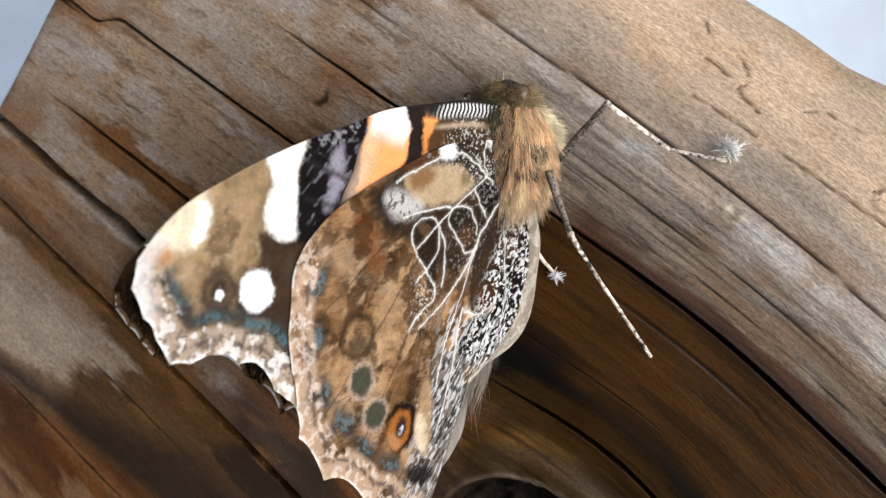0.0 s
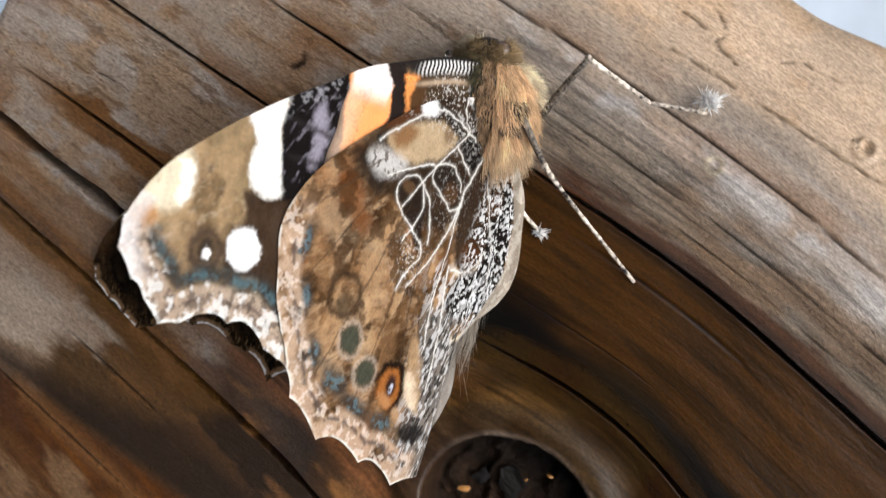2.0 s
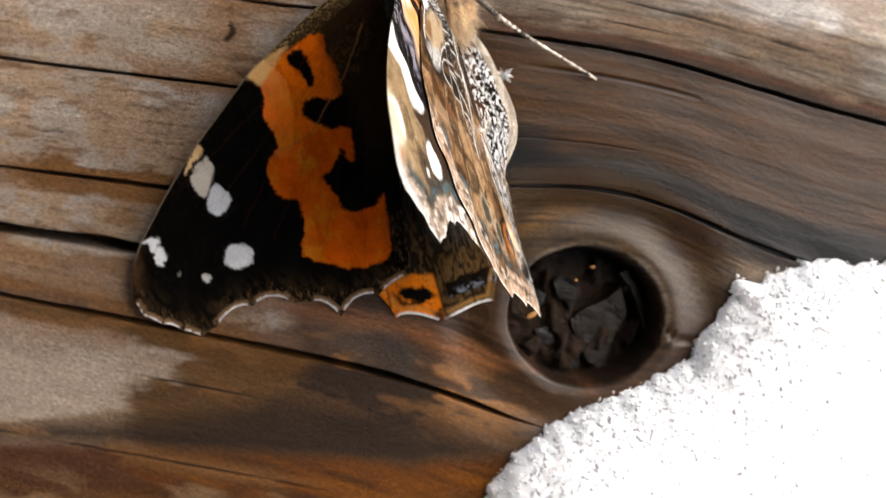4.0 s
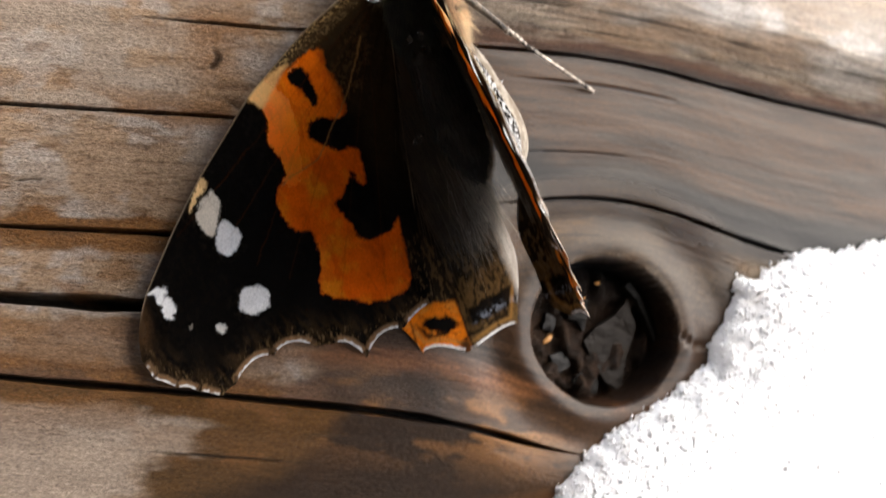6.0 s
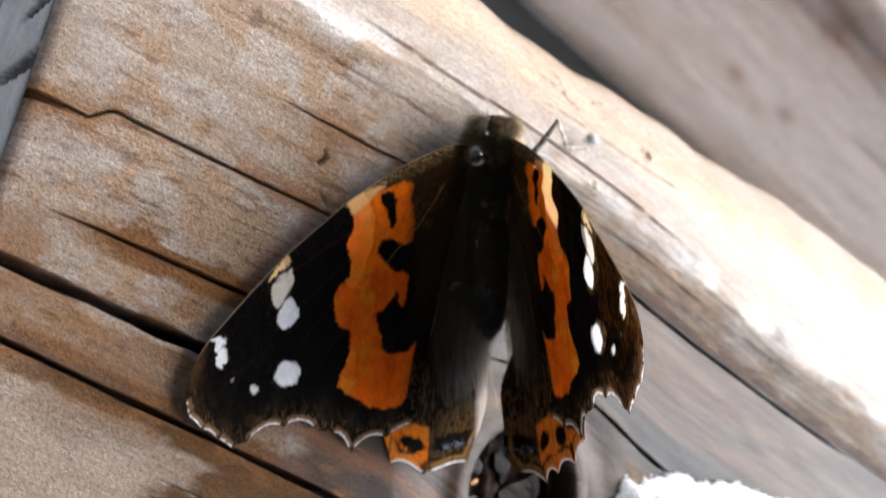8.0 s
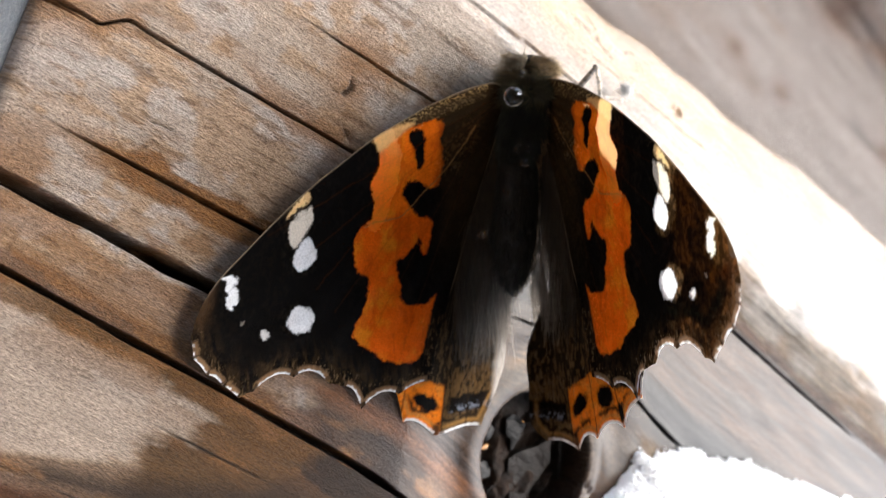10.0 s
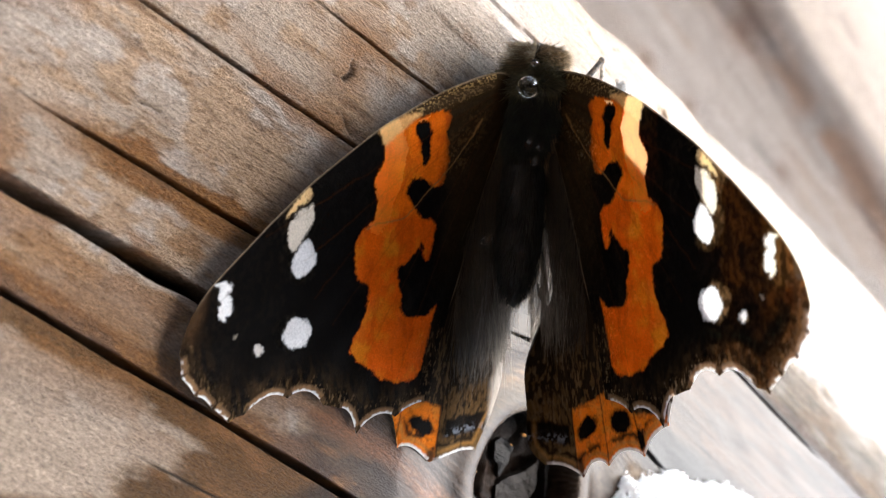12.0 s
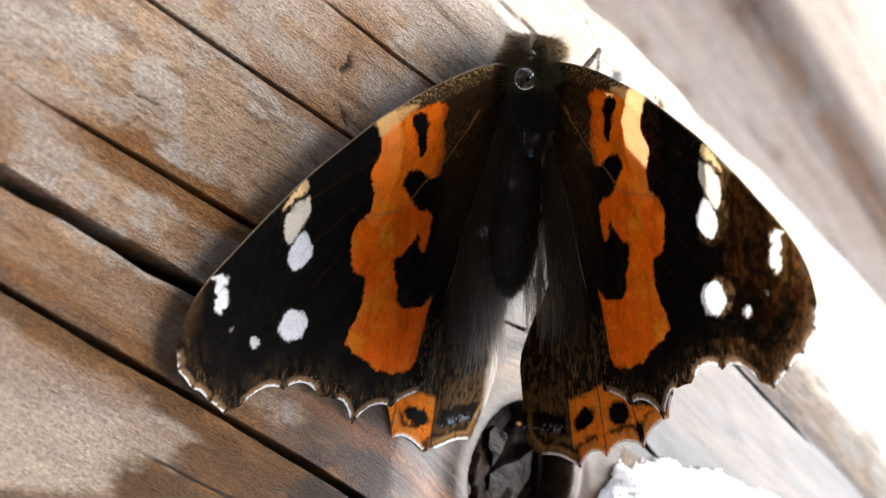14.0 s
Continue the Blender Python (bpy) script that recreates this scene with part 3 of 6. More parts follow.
        bmesh.ops.translate(bm, verts=bm.verts, vec=(kx * CM, ky * CM, -0.285 * CM))
        part("resin_bead", bm, RESIN, log, "amber bead of dried resin")
    return log


# wood of the knot fragments: dark, lowered to include the hole's shade
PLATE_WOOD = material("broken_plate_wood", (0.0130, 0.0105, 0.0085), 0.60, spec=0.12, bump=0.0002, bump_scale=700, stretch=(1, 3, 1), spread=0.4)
KNOT_GREY = material("grey_knot_wood", (0.0075, 0.0068, 0.006), 0.55, spec=0.12, bump=0.0003, bump_scale=700, stretch=(1, 3, 1), spread=0.6)
RESIN = material("amber_resin", (0.35, 0.17, 0.05), 0.35, bump_scale=900, spread=0.3)


def build_rear_log():
    log = tagged(new("rear_log"), "second weathered log lying beyond the first", "log")
    xs = np.r_[np.arange(-14, 50, 0.2), np.arange(50, 140, 3.0)]
    # half round beneath, a split face above that rises to a rounded back
    outline = open_curve(((13.4, -14.6), (12.4, -13.7), (11.1, -12.6), (10.1, -11.85), (9.95, -11.5), (10.5, -11.15), (12.0, -10.95), (14.6, -10.7), (15.3, -10.35), (15.8, -9.8), (16.6, -9.4), (18.5, -9.2), (21.0, -10.2), (22.6, -12.2), (22.4, -14.6)), 14)
    run = np.r_[0, np.cumsum(np.hypot(*np.diff(outline, axis=0).T))]
    X, A = np.meshgrid(xs, run, indexing="ij")
    x, a = X.ravel(), A.ravel()
    y, z = np.interp(a, run, outline[:, 0]), np.interp(a, run, outline[:, 1])
    across = y + 0
    y = y + 0.01 * x + 0.12 * (fbm(x * 0.15, a * 0.5, 81, 3) - 0.5)
    crack = np.exp(-((np.abs(across - 13.3 - 0.10 * np.sin(x * 0.3)) / 0.03) ** 2)) + 0.7 * np.exp(-((np.abs(across - 17.4 - 0.1 * np.sin(x * 0.4)) / 0.03) ** 2))
    z = z + 0.10 * (fbm(x * 0.2, a * 3, 82, 3) - 0.5) - 0.08 * crack
    idx = np.arange(x.size).reshape(X.shape)
    faces = np.stack([idx[:-1, :-1], idx[:-1, 1:], idx[1:, 1:], idx[1:, :-1]], -1).reshape(-1, 4)
    me = raw_mesh("trunk", np.c_[x, y, z] * CM, faces)
    m = fbm(x * 0.2, a * 1.3, 83, 4)
    col = np.tile((0.25, 0.212, 0.188), (len(x), 1)) * (0.80 + 0.4 * fbm(x * 0.3, a * 5, 84))[:, None]
    col = blend(col, (0.20, 0.140, 0.100), step(0.48, 0.72, m) * 0.6)
    # a brown arris, paler wood over it
    rust = np.exp(-(((across - 15.4 - 0.4 * (m - 0.5)) / 0.42) ** 2)) * step(0.30, 0.55, fbm(x * 0.25, a * 0.8, 85, 3))
    col = blend(col, (0.24, 0.125, 0.065), rust * 0.85)
    col = blend(col, (0.50, 0.41, 0.33), step(15.9, 16.3, across) * 0.7)
    for kx, ky, size in ((19.0, 15.3, 1.0), (16.3, 12.2, 0.40), (18.6, 12.3, 0.45), (24.0, 13.6, 0.5), (11.0, 11.6, 0.3), (30.0, 12.6, 0.6)):
        d = np.hypot((x - kx) / (0.9 * size), (across - ky) / (0.5 * size))
        col = blend(col, (0.13, 0.062, 0.034), np.exp(-(d**2)) * 0.75)
    col = blend(col, (0.05, 0.04, 0.03), np.clip(crack, 0, 1) * 0.5)
    colour_attr(me, "tone", np.c_[col, np.ones(len(x))])
    g = me.attributes.new("grain", "FLOAT_VECTOR", "POINT")
    g.data.foreach_set("vector", np.c_[x, a * 2, z * 0.1].ravel())
    mesh_part("trunk", me, WOOD, log)
    return log


ground = bmesh.new()
bmesh.ops.create_grid(ground, x_segments=60, y_segments=60, size=60.0)
for gv in ground.verts:
    gv.co.z = -0.142
me_ground = bpy.data.meshes.new("ground")
ground.to_mesh(me_ground)
ground.free()
me_ground.materials.append(EARTH)
tagged(new("ground", me_ground), "pale blue-grey snowy ground in which the logs lie", "ground", kind="structure")


def slab(name, size, m, label):
    bm = bmesh.new()
    bmesh.ops.create_cube(bm, size=1.0)
    bmesh.ops.scale(bm, verts=bm.verts, vec=size)
    bmesh.ops.bevel(bm, geom=bm.edges[:], offset=0.01, segments=2, affect="EDGES")
    me = bpy.data.meshes.new(name)
    bm.to_mesh(me)
    bm.free()
    me.materials.append(SHADE_PANEL)
    ob = tagged(new(name, me), label, kind="structure")
    ob.matrix_world = m


# unseen panels added to shape the light: one behind the camera, one overhead that keeps the sky away
OPEN_SIDE = math.degrees(math.atan2(0.57, 0.82))
slab("sky_block_rear", (0.14, 9.0, 2.6), pose(0, 0, 0, 0, 0, OPEN_SIDE) @ pose(-1.3, 0, 1.27), "added dark panel behind the camera, unseen, blocks skylight")
slab("sky_block_top", (2.3, 9.0, 0.10), pose(0, 0, 0, 0, 0, OPEN_SIDE) @ pose(-0.15, 0, 2.59), "added dark panel overhead, unseen, blocks skylight")

wooden_log = build_log()
rear_log = build_rear_log()

# ---------------------------------------------------------------- snow
SNOW_EDGE = ((3.0, -6.5), (3.05, -4.6), (3.15, -3.7), (3.35, -3.15), (3.85, -2.6), (4.68, -2.0), (4.97, -1.55), (5.1, -1.15), (5.6, -0.87),
             (6.6, -0.60), (8.5, -0.2), (12.0, 0.3), (30.0, 1.0))


def edge_distance(x, y):
    """How far inside the snow a point lies; negative outside."""
    best, side = np.full(len(x), 1e9), np.zeros(len(x))
    for (ax, ay), (bx, by) in zip(SNOW_EDGE, SNOW_EDGE[1:]):
        dx, dy = bx - ax, by - ay
        t = np.clip(((x - ax) * dx + (y - ay) * dy) / (dx * dx + dy * dy), 0, 1)
        px, py = x - ax - t * dx, y - ay - t * dy
        d = np.hypot(px, py)
        closer = d < best
        best = np.where(closer, d, best)
        side = np.where(closer, np.sign(dy * px - dx * py), side)
    return best * side


def build_snow():
    snow = tagged(new("snow_patch"), "melting patch of coarse white snow on the log", "snow")
    xs = np.r_[np.arange(2.8, 8.0, 0.03), np.arange(8.0, 24, 0.25)]
    ys = np.r_[np.arange(-6.2, -4.6, 0.1), np.arange(-4.6, 0.7, 0.03)]
    X, Y = np.meshgrid(xs, ys, indexing="ij")
    x, y = X.ravel(), Y.ravel()
    d = edge_distance(x, y) + 0.16 * (fbm(x * 3, y * 3, 91, 3) - 0.5) + 0.10 * (fbm(x * 11, y * 11, 92, 2) - 0.5)
    h = 0.04 + 0.16 * (1 - np.exp(-np.maximum(d, 0) / 0.12)) + 0.75 * (1 - np.exp(-np.maximum(d, 0) / 1.9))
    h = h + np.minimum(np.maximum(d, 0) * 1.5, 1) * (0.10 * (fbm(x * 2.2, y * 2.2, 93, 3) - 0.5) + 0.035 * np.exp(-np.maximum(d, 0) / 0.5) * (fbm(x * 9, y * 9, 94, 3) - 0.5))
    low = np.clip((-4.2 - y) / 2.3, 0, 1)
    base = -2.0 * (1 - np.sqrt(np.maximum(1 - low**2, 0)))
    z = base + np.where(d > 0, h, -0.06)
    idx = np.arange(x.size).reshape(X.shape)
    faces = np.stack([idx[:-1, :-1], idx[1:, :-1], idx[1:, 1:], idx[:-1, 1:]], -1).reshape(-1, 4)
    faces = faces[(d[faces] > -0.02).any(1)]
    used, inverse = np.unique(faces, return_inverse=True)
    me = raw_mesh("drift", np.c_[x, y, z][used] * CM, inverse.reshape(-1, 4))
    mesh_part("drift", me, SNOW, snow)
    # loose icy grains
    rng = np.random.default_rng(9)
    pick = used[(d[used] > -0.015) & (x[used] < 8)]
    weight = np.exp(-np.maximum(d[pick], 0) / 0.22) + 0.02
    chosen = rng.choice(pick, 4200, replace=False, p=weight / weight.sum())
    ico = bmesh.new()
    bmesh.ops.create_icosphere(ico, subdivisions=1, radius=1.0)
    base_v = np.array([v.co[:] for v in ico.verts])
    base_f = np.array([[v.index for v in f.verts] for f in ico.faces])
    ico.free()
    vs, fs = [], []
    for k, i in enumerate(chosen):
        r = rng.uniform(0.007, 0.020)
        lump = base_v * (1 + rng.uniform(-0.35, 0.35, (len(base_v), 1))) * r * rng.uniform(0.7, 1.3, 3)
        vs.append(lump + (x[i] + rng.uniform(-.02, .02), y[i] + rng.uniform(-.02, .02), max(z[i], base[i]) + r * 0.25))
        fs.append(base_f + k * len(base_v))
    me = raw_mesh("grain_crust", np.concatenate(vs) * CM, np.concatenate(fs))
    tagged(mesh_part("grain_crust", me, SNOW, snow, "crust of loose icy grains"), kind="stuff")
    return snow


build_snow()

# ---------------------------------------------------------------- butterfly
# outlines in millimetres: outwards from the body, and forwards along it
FORE = ((0.6, 0.4), (2.4, 0.5), (6.6, -0.95), (10.8, -3.15), (13.8, -4.9), (16.6, -7.1), (19.4, -9.3), (22.2, -11.8), (24.6, -14.2), (26.5, -16.3), (27.7, -18.4), (28.3, -20.4))
FORE_BACK = ((4.7, -25.3), (4.0, -20.0), (2.4, -12.0), (0.4, -3.0))
# margins from tooth to tooth: a tooth, the middle of the bay after it, how white its fringe is
FORE_TEETH = (((28.3, -20.4), (28.05, -21.3), 0.5), ((28.0, -22.0), (27.25, -22.6), 1.0), ((26.6, -23.4), (25.9, -23.6), 1.0), ((25.2, -24.3), (24.5, -24.7), 0.7),
              ((23.7, -25.4), (23.1, -25.1), 0.0), ((22.4, -25.0), (20.5, -23.85), 1.0), ((18.8, -24.1), (17.1, -23.7), 1.0), ((15.3, -24.9), (14.6, -25.0), 0.2),
              ((13.9, -25.2), (12.7, -25.7), 1.0), ((11.7, -27.4), (9.9, -26.05), 0.9), ((7.9, -26.4), (6.3, -25.6), 0.6))
HIND = ((0.5, -1.6), (6.2, -4.0), (10.4, -7.4), (14.3, -11.3), (16.6, -14.6), (17.1, -17.2), (16.1, -20.5), (14.6, -23.4))
HIND_TEETH = (((14.6, -23.4), (13.6, -24.5), 0.8), ((13.0, -25.6), (12.4, -26.4), 0.8), ((12.1, -27.3), (10.3, -28.0), 1.0), ((8.6, -29.5), (6.3, -29.1), 1.0),
              ((3.7, -30.3), (1.9, -30.0), 1.0), ((-0.3, -31.3), (-2.4, -30.5), 0.9))
HIND_BACK = ((-4.6, -30.3), (-5.8, -28.4), (-5.7, -24.0), (-7.4, -19.2), (-9.2, -14.6), (-8.6, -10.6), (-7.0, -7.2), (-3.0, -4.0))
# the spread hindwing, whose inner half is tucked round the abdomen
HIND_LOW = ((0.5, -1.6), (6.2, -4.0), (10.4, -7.4), (14.3, -11.3), (16.6, -14.6), (17.1, -17.2), (16.0, -20.5), (13.0, -22.4), (9.6, -24.8), (8.0, -26.4))
HIND_LOW_TEETH = (((8.0, -26.4), (7.4, -27.7), 0.1), ((7.0, -29.0), (5.5, -29.1), 1.0), ((3.2, -30.6), (-0.2, -30.05), 0.8))
HIND_LOW_BACK = ((-1.9, -30.1), (-2.2, -29.2), (-2.8, -27.7), (-3.3, -26.4), (-3.8, -24.0), (-3.4, -20.0), (-2.6, -16.0), (-1.8, -12.0), (-0.8, -8.0), (-0.4, -4.6))


def curve_through(points, per=10):
    p = np.array(points, float)
    out = []
    for i in range(len(p)):
        a, b, c, d = p[i - 1], p[i], p[(i + 1) % len(p)], p[(i + 2) % len(p)]
        for t in np.linspace(0, 1, per, endpoint=False):
            out.append(0.5 * (2 * b + (c - a) * t + (2 * a - 5 * b + 4 * c - d) * t**2 + (3 * b - a - 3 * c + d) * t**3))
    return np.array(out)


def toothed(front, teeth, back):
    """The closed outline of a wing: front edge, outer margin in bays between teeth, inner edge; and how white the fringe is along it."""
    lead, tail = open_curve(front), open_curve(back)
    line, white = list(lead[:-1]), [0.0] * (len(lead) - 1)
    for k, (tooth, middle, fringe) in enumerate(teeth):
        a, m = np.array(tooth), np.array(middle)
        b = np.array(teeth[k + 1][0] if k + 1 < len(teeth) else back[0])
        c = 2 * m - 0.5 * (a + b)
        for t in np.linspace(0, 1, 12, endpoint=False):
            line.append((1 - t) ** 2 * a + 2 * t * (1 - t) * c + t * t * b)
            white.append(fringe * min(1.0, 1.6 * math.sin(math.pi * t)))
    return np.array(line + list(tail)), np.array(white + [0.0] * len(tail))


def inside(poly, x, y):
    hit = np.zeros(len(x), bool)
    for (ax, ay), (bx, by) in zip(poly, np.roll(poly, -1, 0)):
        cross = (ay > y) != (by > y)
        with np.errstate(divide="ignore", invalid="ignore"):
            hit ^= cross & (x < (bx - ax) * (y - ay) / (by - ay) + ax)
    return hit


def to_line(poly, x, y, closed=True):
    """Distance to a line of points, and the nearest place on it."""
    best, bx, by = np.full(len(x), 1e9), np.zeros(len(x)), np.zeros(len(x))
    ends = zip(poly, np.roll(poly, -1, 0)) if closed else zip(poly[:-1], poly[1:])
    for p, q in ends:
        dx, dy = q[0] - p[0], q[1] - p[1]
        t = np.clip(((x - p[0]) * dx + (y - p[1]) * dy) / (dx * dx + dy * dy + 1e-12), 0, 1)
        px, py = p[0] + t * dx, p[1] + t * dy
        d = np.hypot(x - px, y - py)
        near = d < best
        best, bx, by = np.where(near, d, best), np.where(near, px, bx), np.where(near, py, by)
    return best, bx, by


class Paint:
    """The colours of a wing, built up patch by patch over its points."""

    def __init__(self, u, v, base, seed):
        self.seed = seed
        self.u0, self.v0 = u, v
        wob = 0.45
        self.u = u + wob * (fbm(u * 1.3, v * 1.3, seed, 3) - 0.5) + 0.25 * (fbm(u * 6, v * 6, seed + 1, 2) - 0.5)
        self.v = v + wob * (fbm(u * 1.3, v * 1.3, seed + 2, 3) - 0.5) + 0.25 * (fbm(u * 6, v * 6, seed + 3, 2) - 0.5)
        self.c = np.tile(np.array(base, float), (len(u), 1))

    def put(self, colour, mask):
        self.c = blend(self.c, colour, np.clip(mask, 0, 1))
        return self

    def patch(self, colour, points, soft=0.25, strength=1.0):
        p = curve_through(points, 5)
        d, _, _ = to_line(p, self.u, self.v)
        d = np.where(inside(p, self.u, self.v), d, -d)
        return self.put(colour, step(-soft, soft, d) * strength)

    def spot(self, colour, u, v, ru, rv, turn=0.0, soft=0.25, strength=1.0):
        c, s = math.cos(radians(turn)), math.sin(radians(turn))
        a, b = self.u - u, self.v - v
        r = np.hypot((c * a + s * b) / ru, (c * b - s * a) / rv)
        return self.put(colour, (1 - step(1 - soft, 1 + soft, r)) * strength)

    def ring(self, colour, u, v, ru, rv, width, turn=0.0, strength=1.0):
        c, s = math.cos(radians(turn)), math.sin(radians(turn))
        a, b = self.u - u, self.v - v
        r = np.hypot((c * a + s * b) / ru, (c * b - s * a) / rv)
        return self.put(colour, np.exp(-(((r - 1) / width) ** 2)) * strength)

    def stroke(self, colour, points, width, strength=1.0):
        p = np.array(points, float)
        if len(p) > 2:
            q = [p[0]]
            for i in range(len(p) - 1):
                a, b, c, d = p[max(i - 1, 0)], p[i], p[i + 1], p[min(i + 2, len(p) - 1)]
                for t in np.linspace(0.2, 1, 5):
                    q.append(0.5 * (2 * b + (c - a) * t + (2 * a - 5 * b + 4 * c - d) * t**2 + (3 * b - a - 3 * c + d) * t**3))
            p = np.array(q)
        d, _, _ = to_line(p, self.u0 + 0.5 * (self.u - self.u0), self.v0 + 0.5 * (self.v - self.v0), closed=False)
        return self.put(colour, np.exp(-((d / width) ** 2)) * strength)

    def mottle(self, colour, scale, lo, hi, strength, along=1.0):
        a, b = 0.82 * self.u0 - 0.57 * self.v0, 0.57 * self.u0 + 0.82 * self.v0
        m = fbm(a * scale, b * scale * along, self.seed + 40 + int(scale * 10), 4)
        return self.put(colour, step(lo, hi, m) * strength)


BLACK, BROWN, ORANGE, WHITE = (0.0030, 0.0022, 0.0016), (0.030, 0.018, 0.0070), (0.94, 0.178, 0.004), (0.92, 0.90, 0.87)
# the orange band in two fields, either side of the vein that crosses it
BAND_FRONT = ((11.8, -3.9), (12.7, -5.8), (12.8, -6.7), (13.1, -7.9), (13.2, -9.1), (12.9, -10.3), (12.5, -11.7), (10.3, -11.5), (8.3, -11.1), (9.3, -10.2), (10.0, -9.4),
              (10.0, -8.6), (9.7, -8.1), (8.3, -8.2), (7.3, -8.6), (6.5, -8.2), (6.2, -7.5), (6.2, -6.2), (6.8, -4.5), (6.7, -3.1), (7.9, -3.0), (9.2, -3.4))
BAND_REAR = ((13.2, -11.8), (14.0, -12.6), (14.4, -14.1), (13.9, -15.3), (13.2, -16.0), (12.5, -16.2), (12.4, -17.8), (12.9, -19.5), (13.4, -20.8), (13.0, -21.4), (11.6, -22.3),
             (9.6, -23.3), (7.5, -23.6), (6.0, -23.1), (5.6, -21.1), (5.4, -19.3), (5.2, -17.7), (6.2, -18.5), (8.0, -18.6), (9.0, -17.9), (9.1, -17.0), (9.6, -16.0), (10.0, -15.1),
             (9.8, -14.6), (8.8, -14.2), (8.1, -13.6), (7.8, -12.8), (7.4, -13.7), (7.0, -14.3), (6.7, -13.6), (6.6, -12.3), (6.6, -11.4), (8.3, -11.0), (10.5, -11.1), (12.2, -11.4))


def fore_upper(u, v, rim, lace):
    p = Paint(u, v, BLACK, 200)
    p.mottle((0.012, 0.008, 0.005), 0.7, 0.5, 0.75, 0.6, 0.4)
    # brown root, dusted with gold in front of the vein and along the costa
    p.put(BROWN, (1 - step(4.6, 6.6, u + 0.02 * v)) * step(-19, -9, v) * 0.9)
    p.patch((0.066, 0.034, 0.012), ((0.8, 0.2), (6.6, -1.0), (8.6, -2.6), (6.6, -3.2), (6.4, -6.0), (5.8, -7.4), (4.0, -5.0), (2.0, -3.0)), 0.4, 0.9)
    gold = step(0.50, 0.62, fbm(u * 5.0, v * 5.0, 236, 3))
    p.put((0.36, 0.19, 0.055), gold * (1 - step(0.2, 2.2, to_line(np.array(((3.2, -3.2), (5.8, -7.0), (7.2, -8.4))), u - 0.5, v + 0.3, closed=False)[0])) * step(-7.9, -7.0, v) * 0.85)
    p.put(BLACK, step(13.0, 14.5, u) * step(-22.5, -20.5, v) * 0.95)
    p.patch(ORANGE, BAND_FRONT, 0.16)
    p.patch((0.90, 0.135, 0.002), BAND_REAR, 0.16)
    p.put((0.86, 0.27, 0.012), step(0.40, 0.75, fbm(u * 0.55 + 4, v * 0.55, 239, 3)) * (p.c[:, 0] > 0.6) * 0.8)
    p.put((0.62, 0.075, 0.002), step(0.50, 0.72, fbm(u * 2.0, v * 0.8, 240, 3)) * (p.c[:, 0] > 0.6) * 0.55)
    p.put(BROWN, (1 - step(5.9, 7.6, u - 0.10 * (v + 5))) * step(-9.0, -8.0, v) * 0.85)
    costa = ((2.4, 0.4), (6.6, -1.0), (10.8, -3.2), (11.8, -3.8), (10.7, -4.1), (8.8, -3.3), (6.6, -2.6), (2.3, -0.6))
    p.patch((0.050, 0.028, 0.011), costa, 0.25, 0.95)
    p.put((0.42, 0.28, 0.11), inside(np.array(costa), u, v) * step(0.50, 0.64, fbm(u * 5.0, v * 9.0, 241, 3)) * (0.25 + 0.6 * (1 - step(0.2, 0.8, rim))))
    p.patch((0.80, 0.44, 0.16), ((13.6, -4.8), (11.8, -3.8), (9.9, -3.4), (10.9, -4.4), (11.7, -5.0), (12.3, -5.7), (12.8, -5.9), (13.3, -5.4)), 0.22, 0.95)
    p.patch(BLACK, ((10.0, -4.2), (8.8, -3.8), (8.3, -5.5), (8.4, -6.9), (9.0, -7.0), (9.4, -5.8), (9.9, -5.0)), 0.16)
    # pale patches towards the tip, cut by fine dark veins
    p.patch((0.80, 0.52, 0.24), ((21.0, -11.4), (20.3, -10.4), (19.4, -9.4), (19.0, -9.6), (19.3, -10.1), (20.0, -10.7), (20.7, -11.3)), 0.15, 0.95)
    p.patch((0.80, 0.70, 0.56), ((20.5, -13.2), (20.6, -12.1), (20.0, -11.1), (18.9, -10.4), (18.6, -11.4), (18.9, -12.3), (19.9, -13.6)), 0.12)
    p.patch(WHITE, ((20.0, -15.1), (19.9, -14.1), (18.9, -12.9), (18.0, -13.9), (18.1, -14.7), (19.1, -15.5)), 0.12)
    p.patch(WHITE, ((26.2, -16.1), (25.6, -15.8), (24.8, -16.1), (25.2, -16.9), (25.5, -17.0), (25.7, -16.4)), 0.12)
    p.patch(WHITE, ((24.9, -16.8), (24.6, -17.4), (24.9, -18.3), (25.1, -18.5), (25.5, -18.1), (25.4, -17.1)), 0.12)
    p.spot(WHITE, 18.7, -19.5, 1.22, 1.12, 0, 0.12).spot((0.72, 0.68, 0.62), 21.9, -20.5, 0.36, 0.33).spot((0.22, 0.19, 0.15), 24.0, -19.5, 0.2, 0.2)
    for a, b in (((2, -1.5), (19, -14.4)), ((2, -2), (14.0, -12.0)), ((3, -4), (12.3, -22.5)), ((3, -5), (8.8, -24.5)), ((2, -1), (22.5, -12.8)), ((7, -8), (15.5, -19)), ((9, -7), (17.5, -17))):
        p.stroke((0.10, 0.030, 0.006), (a, b), 0.06, 0.22)
    p.stroke((0.34, 0.17, 0.055), ((13.5, -12.1), (12.3, -11.6), (10.3, -11.2), (9.3, -10.4), (7.4, -8.5), (5.8, -7.0), (3.2, -3.2)), 0.075, 0.75)
    # brown powder above the hem
    hem = (1 - step(0.6, 3.2, rim)) * step(-18.5, -21.0, v)
    streak = fbm(u * 3.2 - v * 0.8, v * 0.9, 230, 3)
    p.put((0.060, 0.034, 0.014), hem * 0.45 * step(0.36, 0.70, streak))
